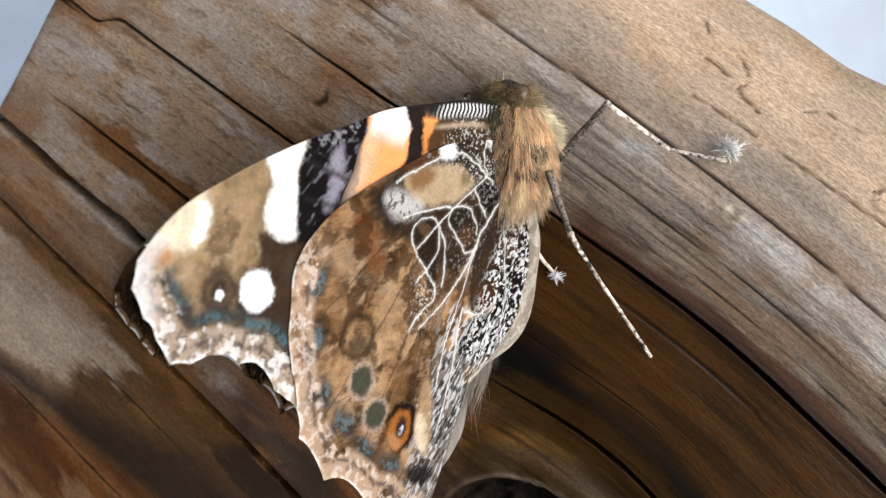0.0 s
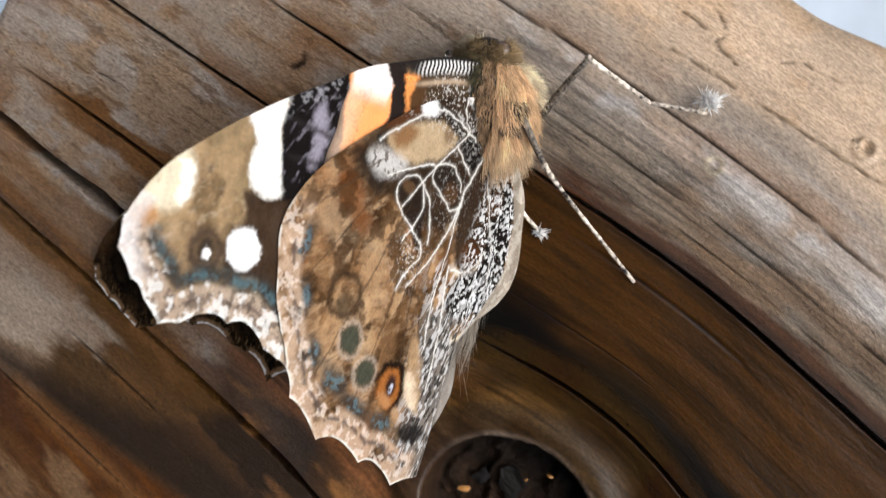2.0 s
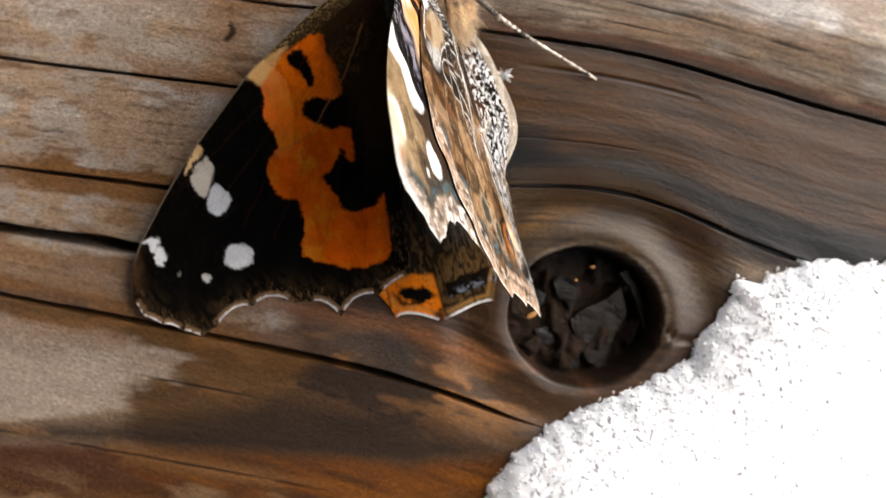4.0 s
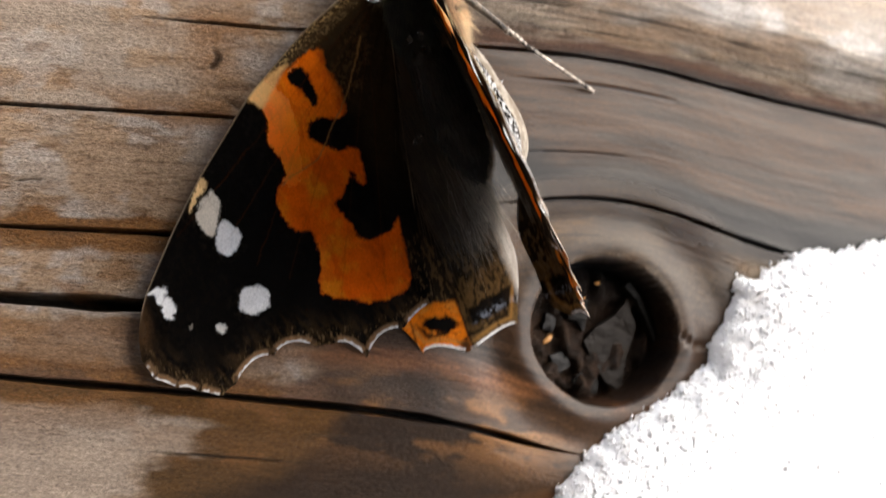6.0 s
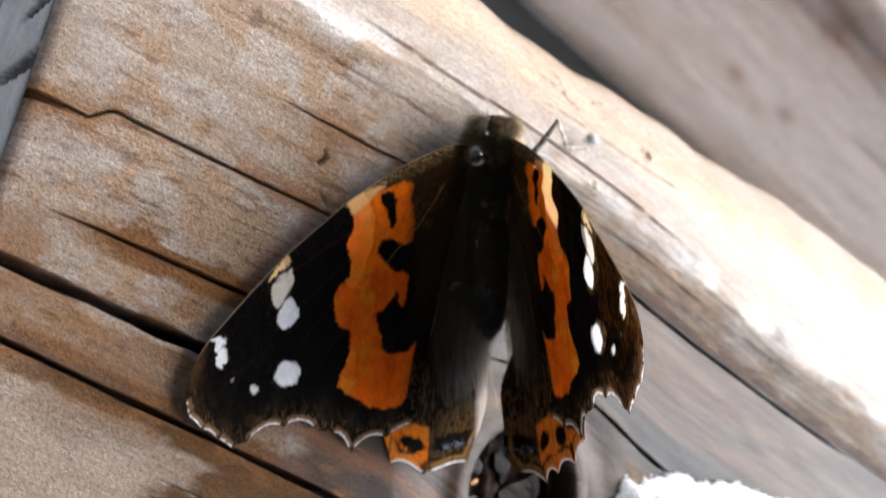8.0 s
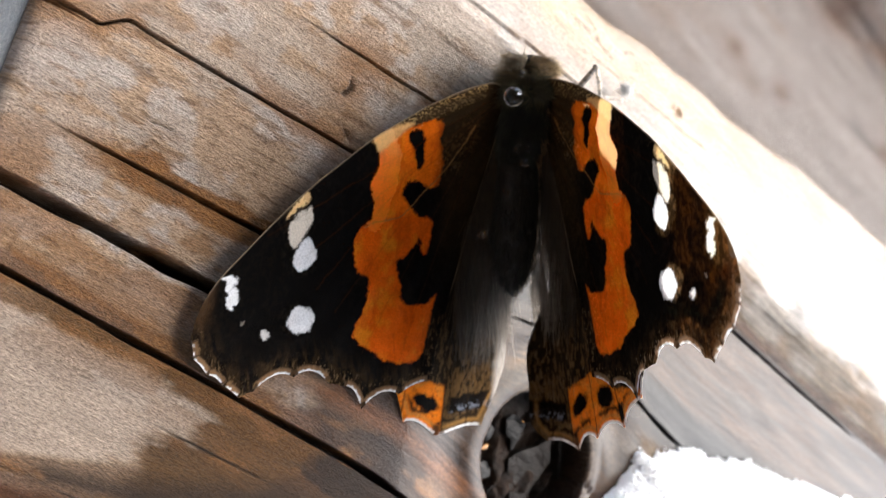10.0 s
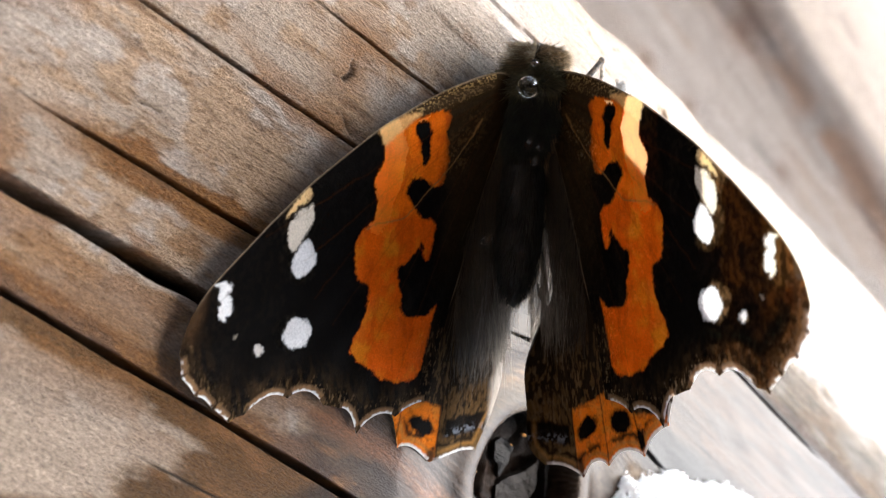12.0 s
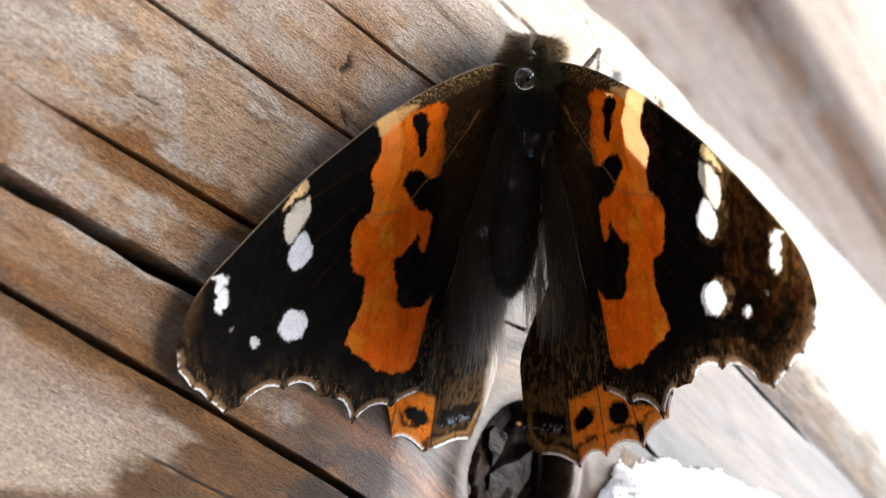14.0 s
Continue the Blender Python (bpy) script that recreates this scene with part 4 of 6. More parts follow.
    p.put((0.24, 0.145, 0.060), hem * step(0.58, 0.74, fbm(u * 7.0, v * 3.0, 234, 3)) * (1 - step(0.6, 1.6, rim)) * 0.5)
    p.put((0.10, 0.05, 0.02), (1 - step(0.5, 1.6, rim)) * step(26.0, 27.5, u) * step(-21, -18, v) * 0.6)
    scal = 1 - step(0.07, 0.22, rim + 0.20 * (fbm(u * 4, v * 4, 231, 2) - 0.5))
    p.put((0.30, 0.17, 0.08), (1 - step(0.30, 0.62, rim)) * step(0.3, 0.6, lace) * 0.7)
    p.put((0.86, 0.85, 0.83), scal * step(0.45, 0.70, lace + 0.8 * (fbm(u * 3, v * 3, 232, 2) - 0.5)))
    p.put((0.30, 0.22, 0.14), (1 - step(0.05, 0.16, rim)) * step(-18.5, -16, v) * 0.7)
    return p.c


def hind_upper(u, v, rim, lace, inner):
    p = Paint(u, v, (0.018, 0.0110, 0.0050), 260)
    p.mottle((0.030, 0.020, 0.011), 0.8, 0.45, 0.7, 0.7, 0.25)
    du = u - inner
    p.put((0.20, 0.115, 0.042), step(0.54, 0.64, fbm(u * 4.0, v * 1.5, 262, 3)) * step(-17, -23, v) * 0.45)
    # gold-brown field inside, then the black bar with its blue-grey scales
    inside_field = (1 - step(-0.25, 0.15, du)) * step(-24.2, -25.4, v)
    p.put((0.150, 0.082, 0.026), inside_field * step(0.30, 0.66, fbm(u * 5.0, v * 1.6, 263, 3)) * 0.65)
    bar = (1 - step(0.55, 0.95, np.abs(v + 27.75 + 0.10 * (du + 3) + 0.5 * (fbm(u * 1.8, v, 264, 2) - 0.5)))) * (1 - step(-0.9, -0.35, du))
    p.put(BLACK, bar * 0.97)
    p.put((0.19, 0.21, 0.25), np.exp(-(((v + 28.15 + 0.10 * (du + 3)) / 0.30) ** 2)) * step(0.47, 0.60, fbm(u * 4.2, v * 4.2, 265, 3)) * (1 - step(-1.4, -0.5, du)) * 0.9)
    p.put((0.17, 0.10, 0.036), inside_field * (1 - step(-29.2, -28.8, v)) * 0.6)
    # orange hem with black spots and broken black lines
    top = np.interp(du, (-0.1, 2.1, 3.9, 4.9, 6.5, 7.6, 8.9, 12.5), (-26.1, -25.6, -25.3, -24.8, -25.1, -25.3, -26.4, -26.6))
    band = step(-0.15, 0.10, du) * (1 - step(-0.25, 0.25, v - top + 0.5 * (fbm(u * 3, v * 3, 266, 2) - 0.5)))
    p.put((0.88, 0.215, 0.008), band)
    p.put((0.72, 0.30, 0.045), band * step(0.48, 0.66, fbm(u * 1.6, v * 1.6, 267, 3)) * 0.5)
    p.put((0.30, 0.085, 0.010), band * step(0.56, 0.68, fbm(u * 4, v * 4, 268, 3)) * 0.5)
    line = np.exp(-(((rim - 1.05 + 0.5 * (fbm(u * 2, v * 2, 269, 2) - 0.5)) / 0.26) ** 2)) * step(-26.0, -27.5, v)
    p.put((0.012, 0.007, 0.004), line * step(0.36, 0.50, fbm(u * 1.1, v * 1.1, 270, 2)) * 0.92)
    p.put((0.40, 0.20, 0.05), np.exp(-(((rim - 0.60) / 0.16) ** 2)) * step(-26.0, -27.5, v) * 0.6)
    p.put((0.02, 0.011, 0.006), (1 - step(0.3, 1.0, np.abs(du - 0.4) + 0.3 * rim)) * (1 - step(-29.8, -29.2, v)) * 0.9)
    for a, b in (((inner + 0.4, -8), (inner - 0.15, -31)), ((inner + 3.0, -7), (inner + 4.7, -30.5)), ((inner + 5, -9), (inner + 9.4, -29.4)), ((inner - 1, -8), (inner - 3.2, -31))):
        p.stroke((0.014, 0.008, 0.004), (a, b), 0.10, 0.75)
    p.spot(BLACK, inner + 2.0, -27.45, 1.7, 0.72, 24, 0.22).spot(BLACK, inner + 6.9, -27.0, 1.35, 1.0, 0, 0.22).spot(BLACK, inner + 9.35, -28.2, 0.55, 0.85, 10, 0.3)
    # pale skin of the inner flap under the abdomen
    flap = (1 - step(inner - 5.9, inner - 4.9, u + 0.25 * (v + 20) * (v > -20) + 0.8 * (fbm(u, v * 0.6, 271, 3) - 0.5))) * (1 - step(-12.0, -9.0, v))
    if inner > 0:
        p.put((0.50, 0.45, 0.39), flap * 0.95)
        p.put((0.36, 0.31, 0.26), flap * step(0.50, 0.68, fbm(u * 2.6, v * 0.5, 272, 3)) * 0.6)
        p.stroke((0.16, 0.12, 0.09), ((inner - 9.0, -21.5), (inner - 7.0, -21.8), (inner - 5.6, -21.2)), 0.12, 0.7)
    p.put((0.86, 0.85, 0.83), (1 - step(0.13, 0.32, rim + 0.14 * (fbm(u * 5, v * 5, 261, 2) - 0.5))) * step(0.25, 0.5, lace))
    return p.c


def fore_under(u, v, rim):
    p = Paint(u, v, (0.26, 0.175, 0.09), 300)
    p.mottle((0.135, 0.085, 0.040), 0.22, 0.42, 0.56, 0.9)
    p.mottle((0.48, 0.38, 0.26), 0.40, 0.52, 0.66, 0.7)
    p.mottle((0.060, 0.038, 0.020), 0.9, 0.58, 0.68, 0.7)
    p.mottle((0.50, 0.41, 0.30), 2.2, 0.58, 0.70, 0.35, 1.8)
    p.patch((0.23, 0.165, 0.085), ((23.9, -12.6), (22.1, -11.4), (21.2, -12.9), (20.2, -16.0), (22.1, -16.4), (23.9, -14.6)), 0.5, 0.9)
    p.put((0.17, 0.115, 0.06), step(20.8, 22.2, u) * (1 - step(22.6, 24.2, u)) * step(-16, -13, v) * 0.6)
    p.put((0.105, 0.066, 0.030), step(0.50, 0.62, fbm(u * 0.75 + 3, v * 0.75, 351, 4)) * step(19.5, 21, u) * 0.30)
    p.put((0.050, 0.030, 0.016), step(0.60, 0.66, fbm(u * 1.9, v * 1.9, 352, 3)) * step(20.0, 21.5, u) * (1 - step(25.5, 27, u)) * 0.25)
    p.put((0.40, 0.265, 0.14), step(20.5, 22.0, u) * 0.60 * step(0.30, 0.60, fbm(u * 0.8, v * 0.8, 359, 3)))
    p.put((0.56, 0.46, 0.36), step(24.2, 26.0, u) * (1 - step(-20.6, -19.2, v)) * step(0.34, 0.60, fbm(u * 1.3, v * 1.3, 357, 3)) * 0.85)
    p.patch((0.74, 0.64, 0.46), ((25.6, -15.1), (26.6, -16.1), (27.9, -18.8), (27.8, -19.6), (25.4, -18.9), (24.6, -17.9), (24.8, -16.5)), 0.5, 0.95)
    p.patch((0.82, 0.78, 0.68), ((25.6, -15.8), (24.7, -16.1), (24.5, -17.5), (24.8, -18.4), (25.4, -17.2)), 0.3, 0.9)
    p.spot((0.42, 0.20, 0.07), 27.0, -19.7, 0.8, 0.7, 0, 0.5, 0.85)
    p.ring((0.07, 0.045, 0.028), 22.2, -20.3, 1.15, 1.0, 0.35).spot((0.045, 0.03, 0.02), 22.2, -20.3, 0.75, 0.7, 0, 0.4).spot(WHITE, 22.1, -20.5, 0.35, 0.3)
    p.patch((0.036, 0.020, 0.012), ((18.0, -15.4), (16.0, -14.0), (15.0, -17.0), (13.5, -21.0), (14.5, -23.0), (16.6, -21.8), (18.0, -21.0), (20.3, -21.2), (20.9, -19.3),
                                   (20.0, -17.6), (20.6, -16.2), (19.8, -15.9)), 0.35, 0.95)
    p.patch((0.008, 0.006, 0.006), ((19.9, -9.0), (14.8, -5.5), (14.2, -8.8), (13.2, -11.2), (13.0, -14.0), (16.0, -15.2), (17.8, -15.4), (19.0, -13.1), (19.3, -11.2)), 0.25)
    p.patch((0.30, 0.27, 0.32), ((17.1, -9.6), (16.5, -8.4), (15.7, -9.8), (15.4, -12.0), (16.1, -13.0), (16.5, -11.4)), 0.35, 0.85)
    p.put((0.55, 0.54, 0.55), step(0.58, 0.66, fbm(u * 2.2, v * 4.0, 342, 3)) * (1 - step(0.5, 1.6, rim)) * step(14.6, 15.4, u) * (1 - step(19.0, 19.8, u)) * step(-12, -10, v) * 0.35)
    field = step(14.8, 15.4, u) * (1 - step(18.2, 18.8, u)) * step(-14.5, -13.5, v) * (1 - step(-8.2, -7.4, v))
    p.put((0.36, 0.33, 0.38), field * step(0.56, 0.66, fbm(u * 3.2 + v * 1.2, v * 0.9 - u * 0.5, 353, 3)) * 0.35)
    p.stroke((0.02, 0.016, 0.016), ((18.6, -10.6), (14.2, -10.4)), 0.25, 0.7).stroke((0.02, 0.016, 0.016), ((18.0, -12.8), (14.4, -12.2)), 0.22, 0.7)
    p.patch((0.86, 0.83, 0.76), ((22.2, -11.2), (20.0, -9.1), (19.3, -10.3), (19.2, -12.1), (18.3, -14.1), (17.8, -15.5), (20.0, -15.8), (21.0, -14.3), (21.1, -12.9)), 0.25)
    p.patch((0.84, 0.33, 0.115), ((14.8, -5.4), (12.0, -3.6), (10.8, -5.1), (10.6, -6.9), (11.0, -10.0), (12.3, -12.4), (13.6, -11.6), (14.4, -9.4), (14.8, -7.4)), 0.25)
    p.put((0.80, 0.77, 0.72), step(-7.2, -5.6, v + 0.15 * (u - 12)) * step(10.8, 11.2, u) * (1 - step(14.5, 15.1, u)))
    p.patch((0.018, 0.013, 0.011), ((12.0, -3.7), (10.2, -3.2), (8.9, -6.0), (9.4, -9.0), (10.6, -8.5), (10.6, -6.8), (10.9, -5.0)), 0.2)
    p.patch((0.80, 0.30, 0.08), ((10.0, -3.9), (8.1, -3.2), (7.4, -5.2), (8.4, -7.5), (9.1, -5.9)), 0.2)
    p.put((0.86, 0.60, 0.42), np.exp(-(((u - 14.2) / 0.9) ** 2)) * step(-13, -11, v) * (1 - step(-7, -6, v)) * step(0.5, 0.5, 1 - ((u > 15) | (u < 10.8))) * 0.45)
    # dark powdered root
    p.patch((0.045, 0.026, 0.013), ((8.6, -3.2), (4.0, -1.0), (0.4, 0.0), (-0.5, -3.0), (5.0, -7.0), (8.2, -7.8)), 0.3, 0.96)
    p.put((0.74, 0.71, 0.66), step(0.60, 0.66, fbm(u * 6.0, v * 6.0, 343, 3)) * (1 - step(6.5, 8.0, u)) * 0.55)
    # banded leading edge
    lead = (1 - step(0.9, 1.4, rim)) * step(-4.0, -3.0, v + 0.0 * u) * (1 - step(11.0, 12.0, u))
    p.put((0.020, 0.016, 0.014), lead)
    p.put((0.75, 0.73, 0.70), lead * step(0.45, 0.6, 0.5 + 0.5 * np.sin(u * 14.5 - v * 3.5)) * step(0.12, 0.3, rim) * step(2.0, 3.0, u) * (1 - step(8.2, 9.5, u)) * 0.95)
    p.put((0.45, 0.33, 0.22), np.exp(-(((rim - 1.75) / 0.2) ** 2)) * (1 - step(11, 12, u)) * step(-4.5, -3.5, v) * 0.9)
    p.spot(WHITE, 19.4, -19.4, 1.35, 1.35, 20, 0.15)
    # hem
    edge = step(-19.5, -21.0, v) * (u > 11)
    p.put((0.026, 0.030, 0.030), edge * np.exp(-(((rim - 2.35) / 0.62) ** 2)) * 0.9)
    p.put((0.080, 0.135, 0.150), edge * np.exp(-(((rim - 2.35) / 0.32) ** 2)) * 0.8 * step(0.42, 0.56, fbm(u * 1.5, v * 1.5, 331)))
    p.put((0.42, 0.32, 0.24), edge * (1 - step(1.5, 1.9, rim)) * 0.8)
    p.put((0.14, 0.10, 0.08), edge * np.exp(-(((rim - 0.95) / 0.20) ** 2)) * 0.85 * step(0.35, 0.6, fbm(u * 1.6, v * 1.6, 333, 2)))
    p.put((0.80, 0.78, 0.73), edge * (1 - step(0.10, 0.32, rim + 0.3 * (fbm(u * 2, v * 2, 336, 2) - 0.5))) * step(0.40, 0.52, fbm(u * 0.9, v * 0.9, 335, 2)))
    p.put((0.05, 0.036, 0.028), edge * step(0.55, 0.65, fbm(u * 2.4, v * 2.4, 337, 3)) * (1 - step(2.2, 2.8, rim)) * 0.6)
    p.put((0.80, 0.77, 0.72), edge * step(0.56, 0.66, fbm(u * 1.8, v * 1.8, 338, 3)) * (1 - step(1.6, 2.2, rim)) * 0.7)
    p.put((0.72, 0.68, 0.66), step(25.0, 26.8, u) * (1 - step(0.6, 1.5, rim)) * (v < -18.5) * 0.6)
    return p.c


CELL_VEINS = (((10.9, -9.0), (9.2, -7.3), (7.3, -5.7), (5.8, -4.7), (3.7, -4.6), (2.3, -5.0), (1.0, -5.3)), ((1.9, -4.8), (2.6, -5.9), (4.5, -8.5), (5.7, -10.3), (6.9, -12.4)),
              ((4.8, -8.5), (6.5, -9.3), (7.8, -10.0), (9.2, -10.9)), ((5.4, -10.2), (6.2, -9.9), (7.1, -10.2), (7.7, -10.8), (7.8, -11.5), (7.5, -12.2), (6.5, -12.9), (5.0, -13.7), (3.9, -14.2)),
              ((5.4, -10.2), (4.8, -11.2), (4.8, -12.2), (5.3, -13.4), (6.0, -14.6)), ((5.2, -10.2), (4.0, -11.4), (3.4, -12.6), (3.2, -14.0)),
              ((4.7, -8.6), (3.7, -8.0), (2.6, -8.0), (1.8, -8.5), (1.1, -9.3)))
ROOT_VEINS = (((4.6, -8.7), (4.6, -9.4), (3.7, -10.0), (2.6, -10.5), (1.9, -11.0), (1.2, -10.8), (0.8, -10.3)),
              ((-0.3, -5.7), (0.1, -7.2), (0.7, -8.9), (0.9, -10.4), (1.1, -12.0), (1.8, -13.8), (2.6, -15.5), (4.3, -17.5)), ((0.8, -10.3), (0.8, -12.1), (0.7, -13.9), (0.7, -15.8), (0.6, -18.2), (0.2, -21.2)),
              ((0.0, -14.8), (-0.4, -17.1), (-0.8, -19.2), (-1.1, -21.5), (-1.3, -23.9)), ((-1.3, -7.1), (-2.1, -8.4), (-3.7, -10.7), (-4.8, -12.6), (-5.4, -15.2)),
              ((2.8, -6.4), (1.7, -7.2), (0.8, -7.8)), ((2.0, -5.0), (2.9, -4.0), (3.1, -2.9), (3.0, -2.0)), ((3.9, -14.2), (3.6, -15.2), (4.5, -16.4), (5.2, -18.1)),
              ((-4.0, -12.7), (-2.9, -14.0), (-1.7, -14.8), (-0.3, -15.0)))


def hind_under(u, v, rim):
    p = Paint(u, v, (0.21, 0.122, 0.058), 360)
    p.mottle((0.080, 0.042, 0.018), 0.24, 0.42, 0.55, 0.85, 0.8)
    p.mottle((0.44, 0.31, 0.19), 0.42, 0.50, 0.62, 0.80, 0.8)
    p.mottle((0.032, 0.017, 0.008), 0.60, 0.50, 0.68, 0.75, 1.6)
    p.mottle((0.22, 0.090, 0.032), 0.35, 0.56, 0.68, 0.6)
    p.mottle((0.025, 0.014, 0.008), 1.6, 0.56, 0.70, 0.50, 2.6)
    p.mottle((0.50, 0.38, 0.25), 1.4, 0.50, 0.70, 0.30, 2.4)
    away, turn = np.hypot(u - 1.0, v + 3.0), np.arctan2(v + 3.0, u - 1.0)
    rays = fbm(turn * 9.0, away * 0.16, 354, 3)
    p.put((0.50, 0.34, 0.19), step(0.52, 0.62, rays) * step(9, 12, away) * step(0.36, 0.6, fbm(u * 0.9, v * 0.9, 355, 3)) * 0.75)
    p.put((0.055, 0.028, 0.012), (1 - step(0.36, 0.44, rays)) * step(8, 11, away) * step(0.40, 0.6, fbm(u * 0.8, v * 0.8, 356, 3)) * 0.8)
    p.spot((0.17, 0.060, 0.020), 12.3, -13.0, 1.8, 1.1, 40, 0.5, 0.95).spot((0.15, 0.060, 0.022), 10.1, -14.6, 1.4, 0.8, 20, 0.5, 0.85)
    p.spot((0.44, 0.31, 0.19), 13.6, -15.2, 1.5, 1.1, 40, 0.5, 0.6).spot((0.42, 0.30, 0.18), 8.0, -16.8, 2.2, 1.2, 60, 0.5, 0.6)
    p.put((0.36, 0.205, 0.095), step(9.0, 12.0, away) * step(0.38, 0.62, fbm(u * 0.45, v * 0.45, 358, 3)) * 0.35)
    p.mottle((0.040, 0.020, 0.008), 0.50, 0.58, 0.66, 0.70, 1.2)
    p.c = p.c * (0.88, 0.82, 0.76)
    # clouded root of the wing
    p.patch((0.022, 0.013, 0.008), ((12.8, -10.0), (9.6, -5.6), (6.0, -3.2), (1.0, -1.6), (-1.5, -4.0), (-1.6, -9.0), (2.0, -12.5), (7.5, -12.2), (10.5, -12.2)), 0.6, 0.9)
    p.patch((0.022, 0.015, 0.011), ((13.2, -10.4), (11.6, -10.2), (9.3, -11.4), (9.8, -12.5), (12.7, -11.4)), 0.3, 0.6)
    p.patch((0.080, 0.032, 0.013), ((11.0, -7.4), (9.7, -5.7), (7.9, -4.8), (7.3, -5.6), (9.0, -7.1), (10.0, -7.9)), 0.4, 0.9)
    p.patch((0.44, 0.32, 0.19), ((10.1, -8.4), (8.4, -6.8), (5.3, -5.4), (3.4, -5.4), (3.5, -6.8), (5.0, -8.3), (7.8, -9.5), (9.4, -9.1)), 0.3, 0.97)
    p.spot((0.20, 0.095, 0.034), 8.6, -7.8, 1.3, 0.8, -35, 0.5, 0.9).spot((0.15, 0.085, 0.04), 4.2, -6.0, 0.6, 0.7, 0, 0.5, 0.7)
    p.patch((0.014, 0.010, 0.008), ((6.4, -4.6), (4.5, -4.4), (2.6, -5.2), (3.2, -5.8), (4.8, -5.2)), 0.25, 0.9)
    p.patch((0.020, 0.012, 0.008), ((7.2, -10.2), (5.6, -10.2), (4.8, -10.7), (3.9, -13.5), (4.0, -14.8), (5.2, -13.9), (6.5, -12.8), (7.8, -11.6), (7.9, -10.7)), 0.2)
    p.spot((0.10, 0.055, 0.026), 6.9, -10.9, 0.7, 0.5, 30, 0.4, 0.8)
    p.patch((0.020, 0.013, 0.009), ((4.3, -8.3), (2.5, -8.0), (1.2, -9.1), (1.2, -10.7), (2.3, -11.0), (4.0, -9.9), (4.7, -9.0)), 0.2)
    p.spot((0.085, 0.042, 0.018), 2.2, -10.0, 0.8, 0.8, 0, 0.5, 0.8)
    p.patch((0.009, 0.007, 0.006), ((2.4, -5.7), (0.0, -4.3), (-0.3, -6.1), (0.5, -7.5), (1.6, -7.3), (2.4, -6.3)), 0.25)
    p.patch((0.030, 0.017, 0.010), ((-0.3, -6.9), (-1.6, -7.8), (-3.8, -11.9), (-3.6, -13.4), (-1.9, -14.8), (-0.6, -14.6), (0.3, -12.2), (0.8, -10.0)), 0.3, 0.97)
    p.spot((0.070, 0.028, 0.010), -2.2, -13.3, 1.3, 1.2, -20, 0.4, 0.95).spot((0.10, 0.045, 0.016), 0.6, -14.4, 0.55, 1.6, -15, 0.4, 0.9)
    p.stroke((0.62, 0.55, 0.44), ((-3.8, -13.2), (-3.0, -14.4), (-1.6, -15.2), (-0.6, -14.9)), 0.16, 0.8)
    # black inner margin powdered with white
    inner = (1 - step(-2.6, -0.6, u + 0.22 * (v + 16) * (v < -16))) * (1 - step(-6.4, -5.2, v))
    p.patch((0.010, 0.008, 0.007), ((-1.4, -6.7), (-2.8, -6.0), (-5.5, -7.7), (-6.8, -9.8), (-7.4, -13.0), (-7.0, -17.4), (-2.5, -18.4), (-0.6, -17.6), (-1.0, -15.5), (-3.8, -13.8), (-3.5, -11.0)), 0.3, 0.98)
    p.spot((0.090, 0.040, 0.016), -3.6, -8.9, 0.8, 1.0, 0, 0.4, 0.9)
    p.put((0.16, 0.145, 0.13), (1 - step(-0.4, 2.0, u - 0.10 * (v + 20))) * (1 - step(-18.6, -17.6, v)) * 0.9)
    p.patch((0.15, 0.085, 0.040), ((-2.5, -18.8), (-5.4, -17.4), (-5.7, -18.4), (-2.9, -19.6)), 0.25, 0.95)
    p.stroke((0.66, 0.55, 0.38), ((-6.0, -18.6), (-4.4, -19.2), (-2.8, -19.8)), 0.22, 0.9)
    hemline = to_line(np.array(((-2.8, -4.6), (-5.5, -7.7), (-6.9, -10.2), (-7.4, -13.0), (-6.6, -16.4), (-6.4, -19.0))), u, v, closed=False)[0]
    margin = (inside(np.array(((-2.8, -4.6), (-5.5, -7.7), (-6.9, -10.2), (-7.4, -13.0), (-6.6, -16.4), (-6.4, -19.0), (-20, -19), (-20, 0))), u, v)) * step(0.0, 0.3, hemline)
    powder = step(0.53, 0.60, fbm(u * 4.2, v * 4.2, 371, 4))
    p.put((0.80, 0.79, 0.77), powder * inner * step(-18.6, -17.8, v) * 0.9)
    p.put((0.72, 0.71, 0.69), step(0.52, 0.60, fbm(u * 4.8 + v * 1.2, v * 1.7, 372, 2)) * (1 - step(0.2, 2.6, u - 0.10 * (v + 20))) * (1 - step(-15.5, -14, v)) * 0.55)
    p.put((0.015, 0.012, 0.010), step(0.58, 0.66, fbm(u * 4.2 + v, v * 1.9, 379, 2)) * (1 - step(-0.4, 1.8, u - 0.10 * (v + 20))) * (1 - step(-18, -17, v)) * 0.85)
    p.put((0.74, 0.71, 0.66), step(0.57, 0.64, fbm(u * 5.5, v * 5.5, 373, 3) - 0.03) * step(-13.5, -11.5, v) * step(-1, 1.0, u) * (1 - step(3, 5, u)) * 0.22)
    p.put((0.74, 0.71, 0.66), step(0.61, 0.66, fbm(u * 6.0, v * 6.0, 374, 3)) * step(-7, -5, v) * 0.5)
    p.put((0.74, 0.71, 0.66), step(0.58, 0.66, fbm(u * 6.0, v * 6.0, 375, 3)) * np.exp(-(((u - 4.6) / 1.6) ** 2 + ((v + 15.6) / 1.8) ** 2)) * 0.55)
    p.patch((0.76, 0.73, 0.68), ((11.6, -10.2), (10.7, -9.4), (8.6, -9.3), (7.7, -9.7), (8.9, -10.9), (10.5, -11.1)), 0.5, 0.62)
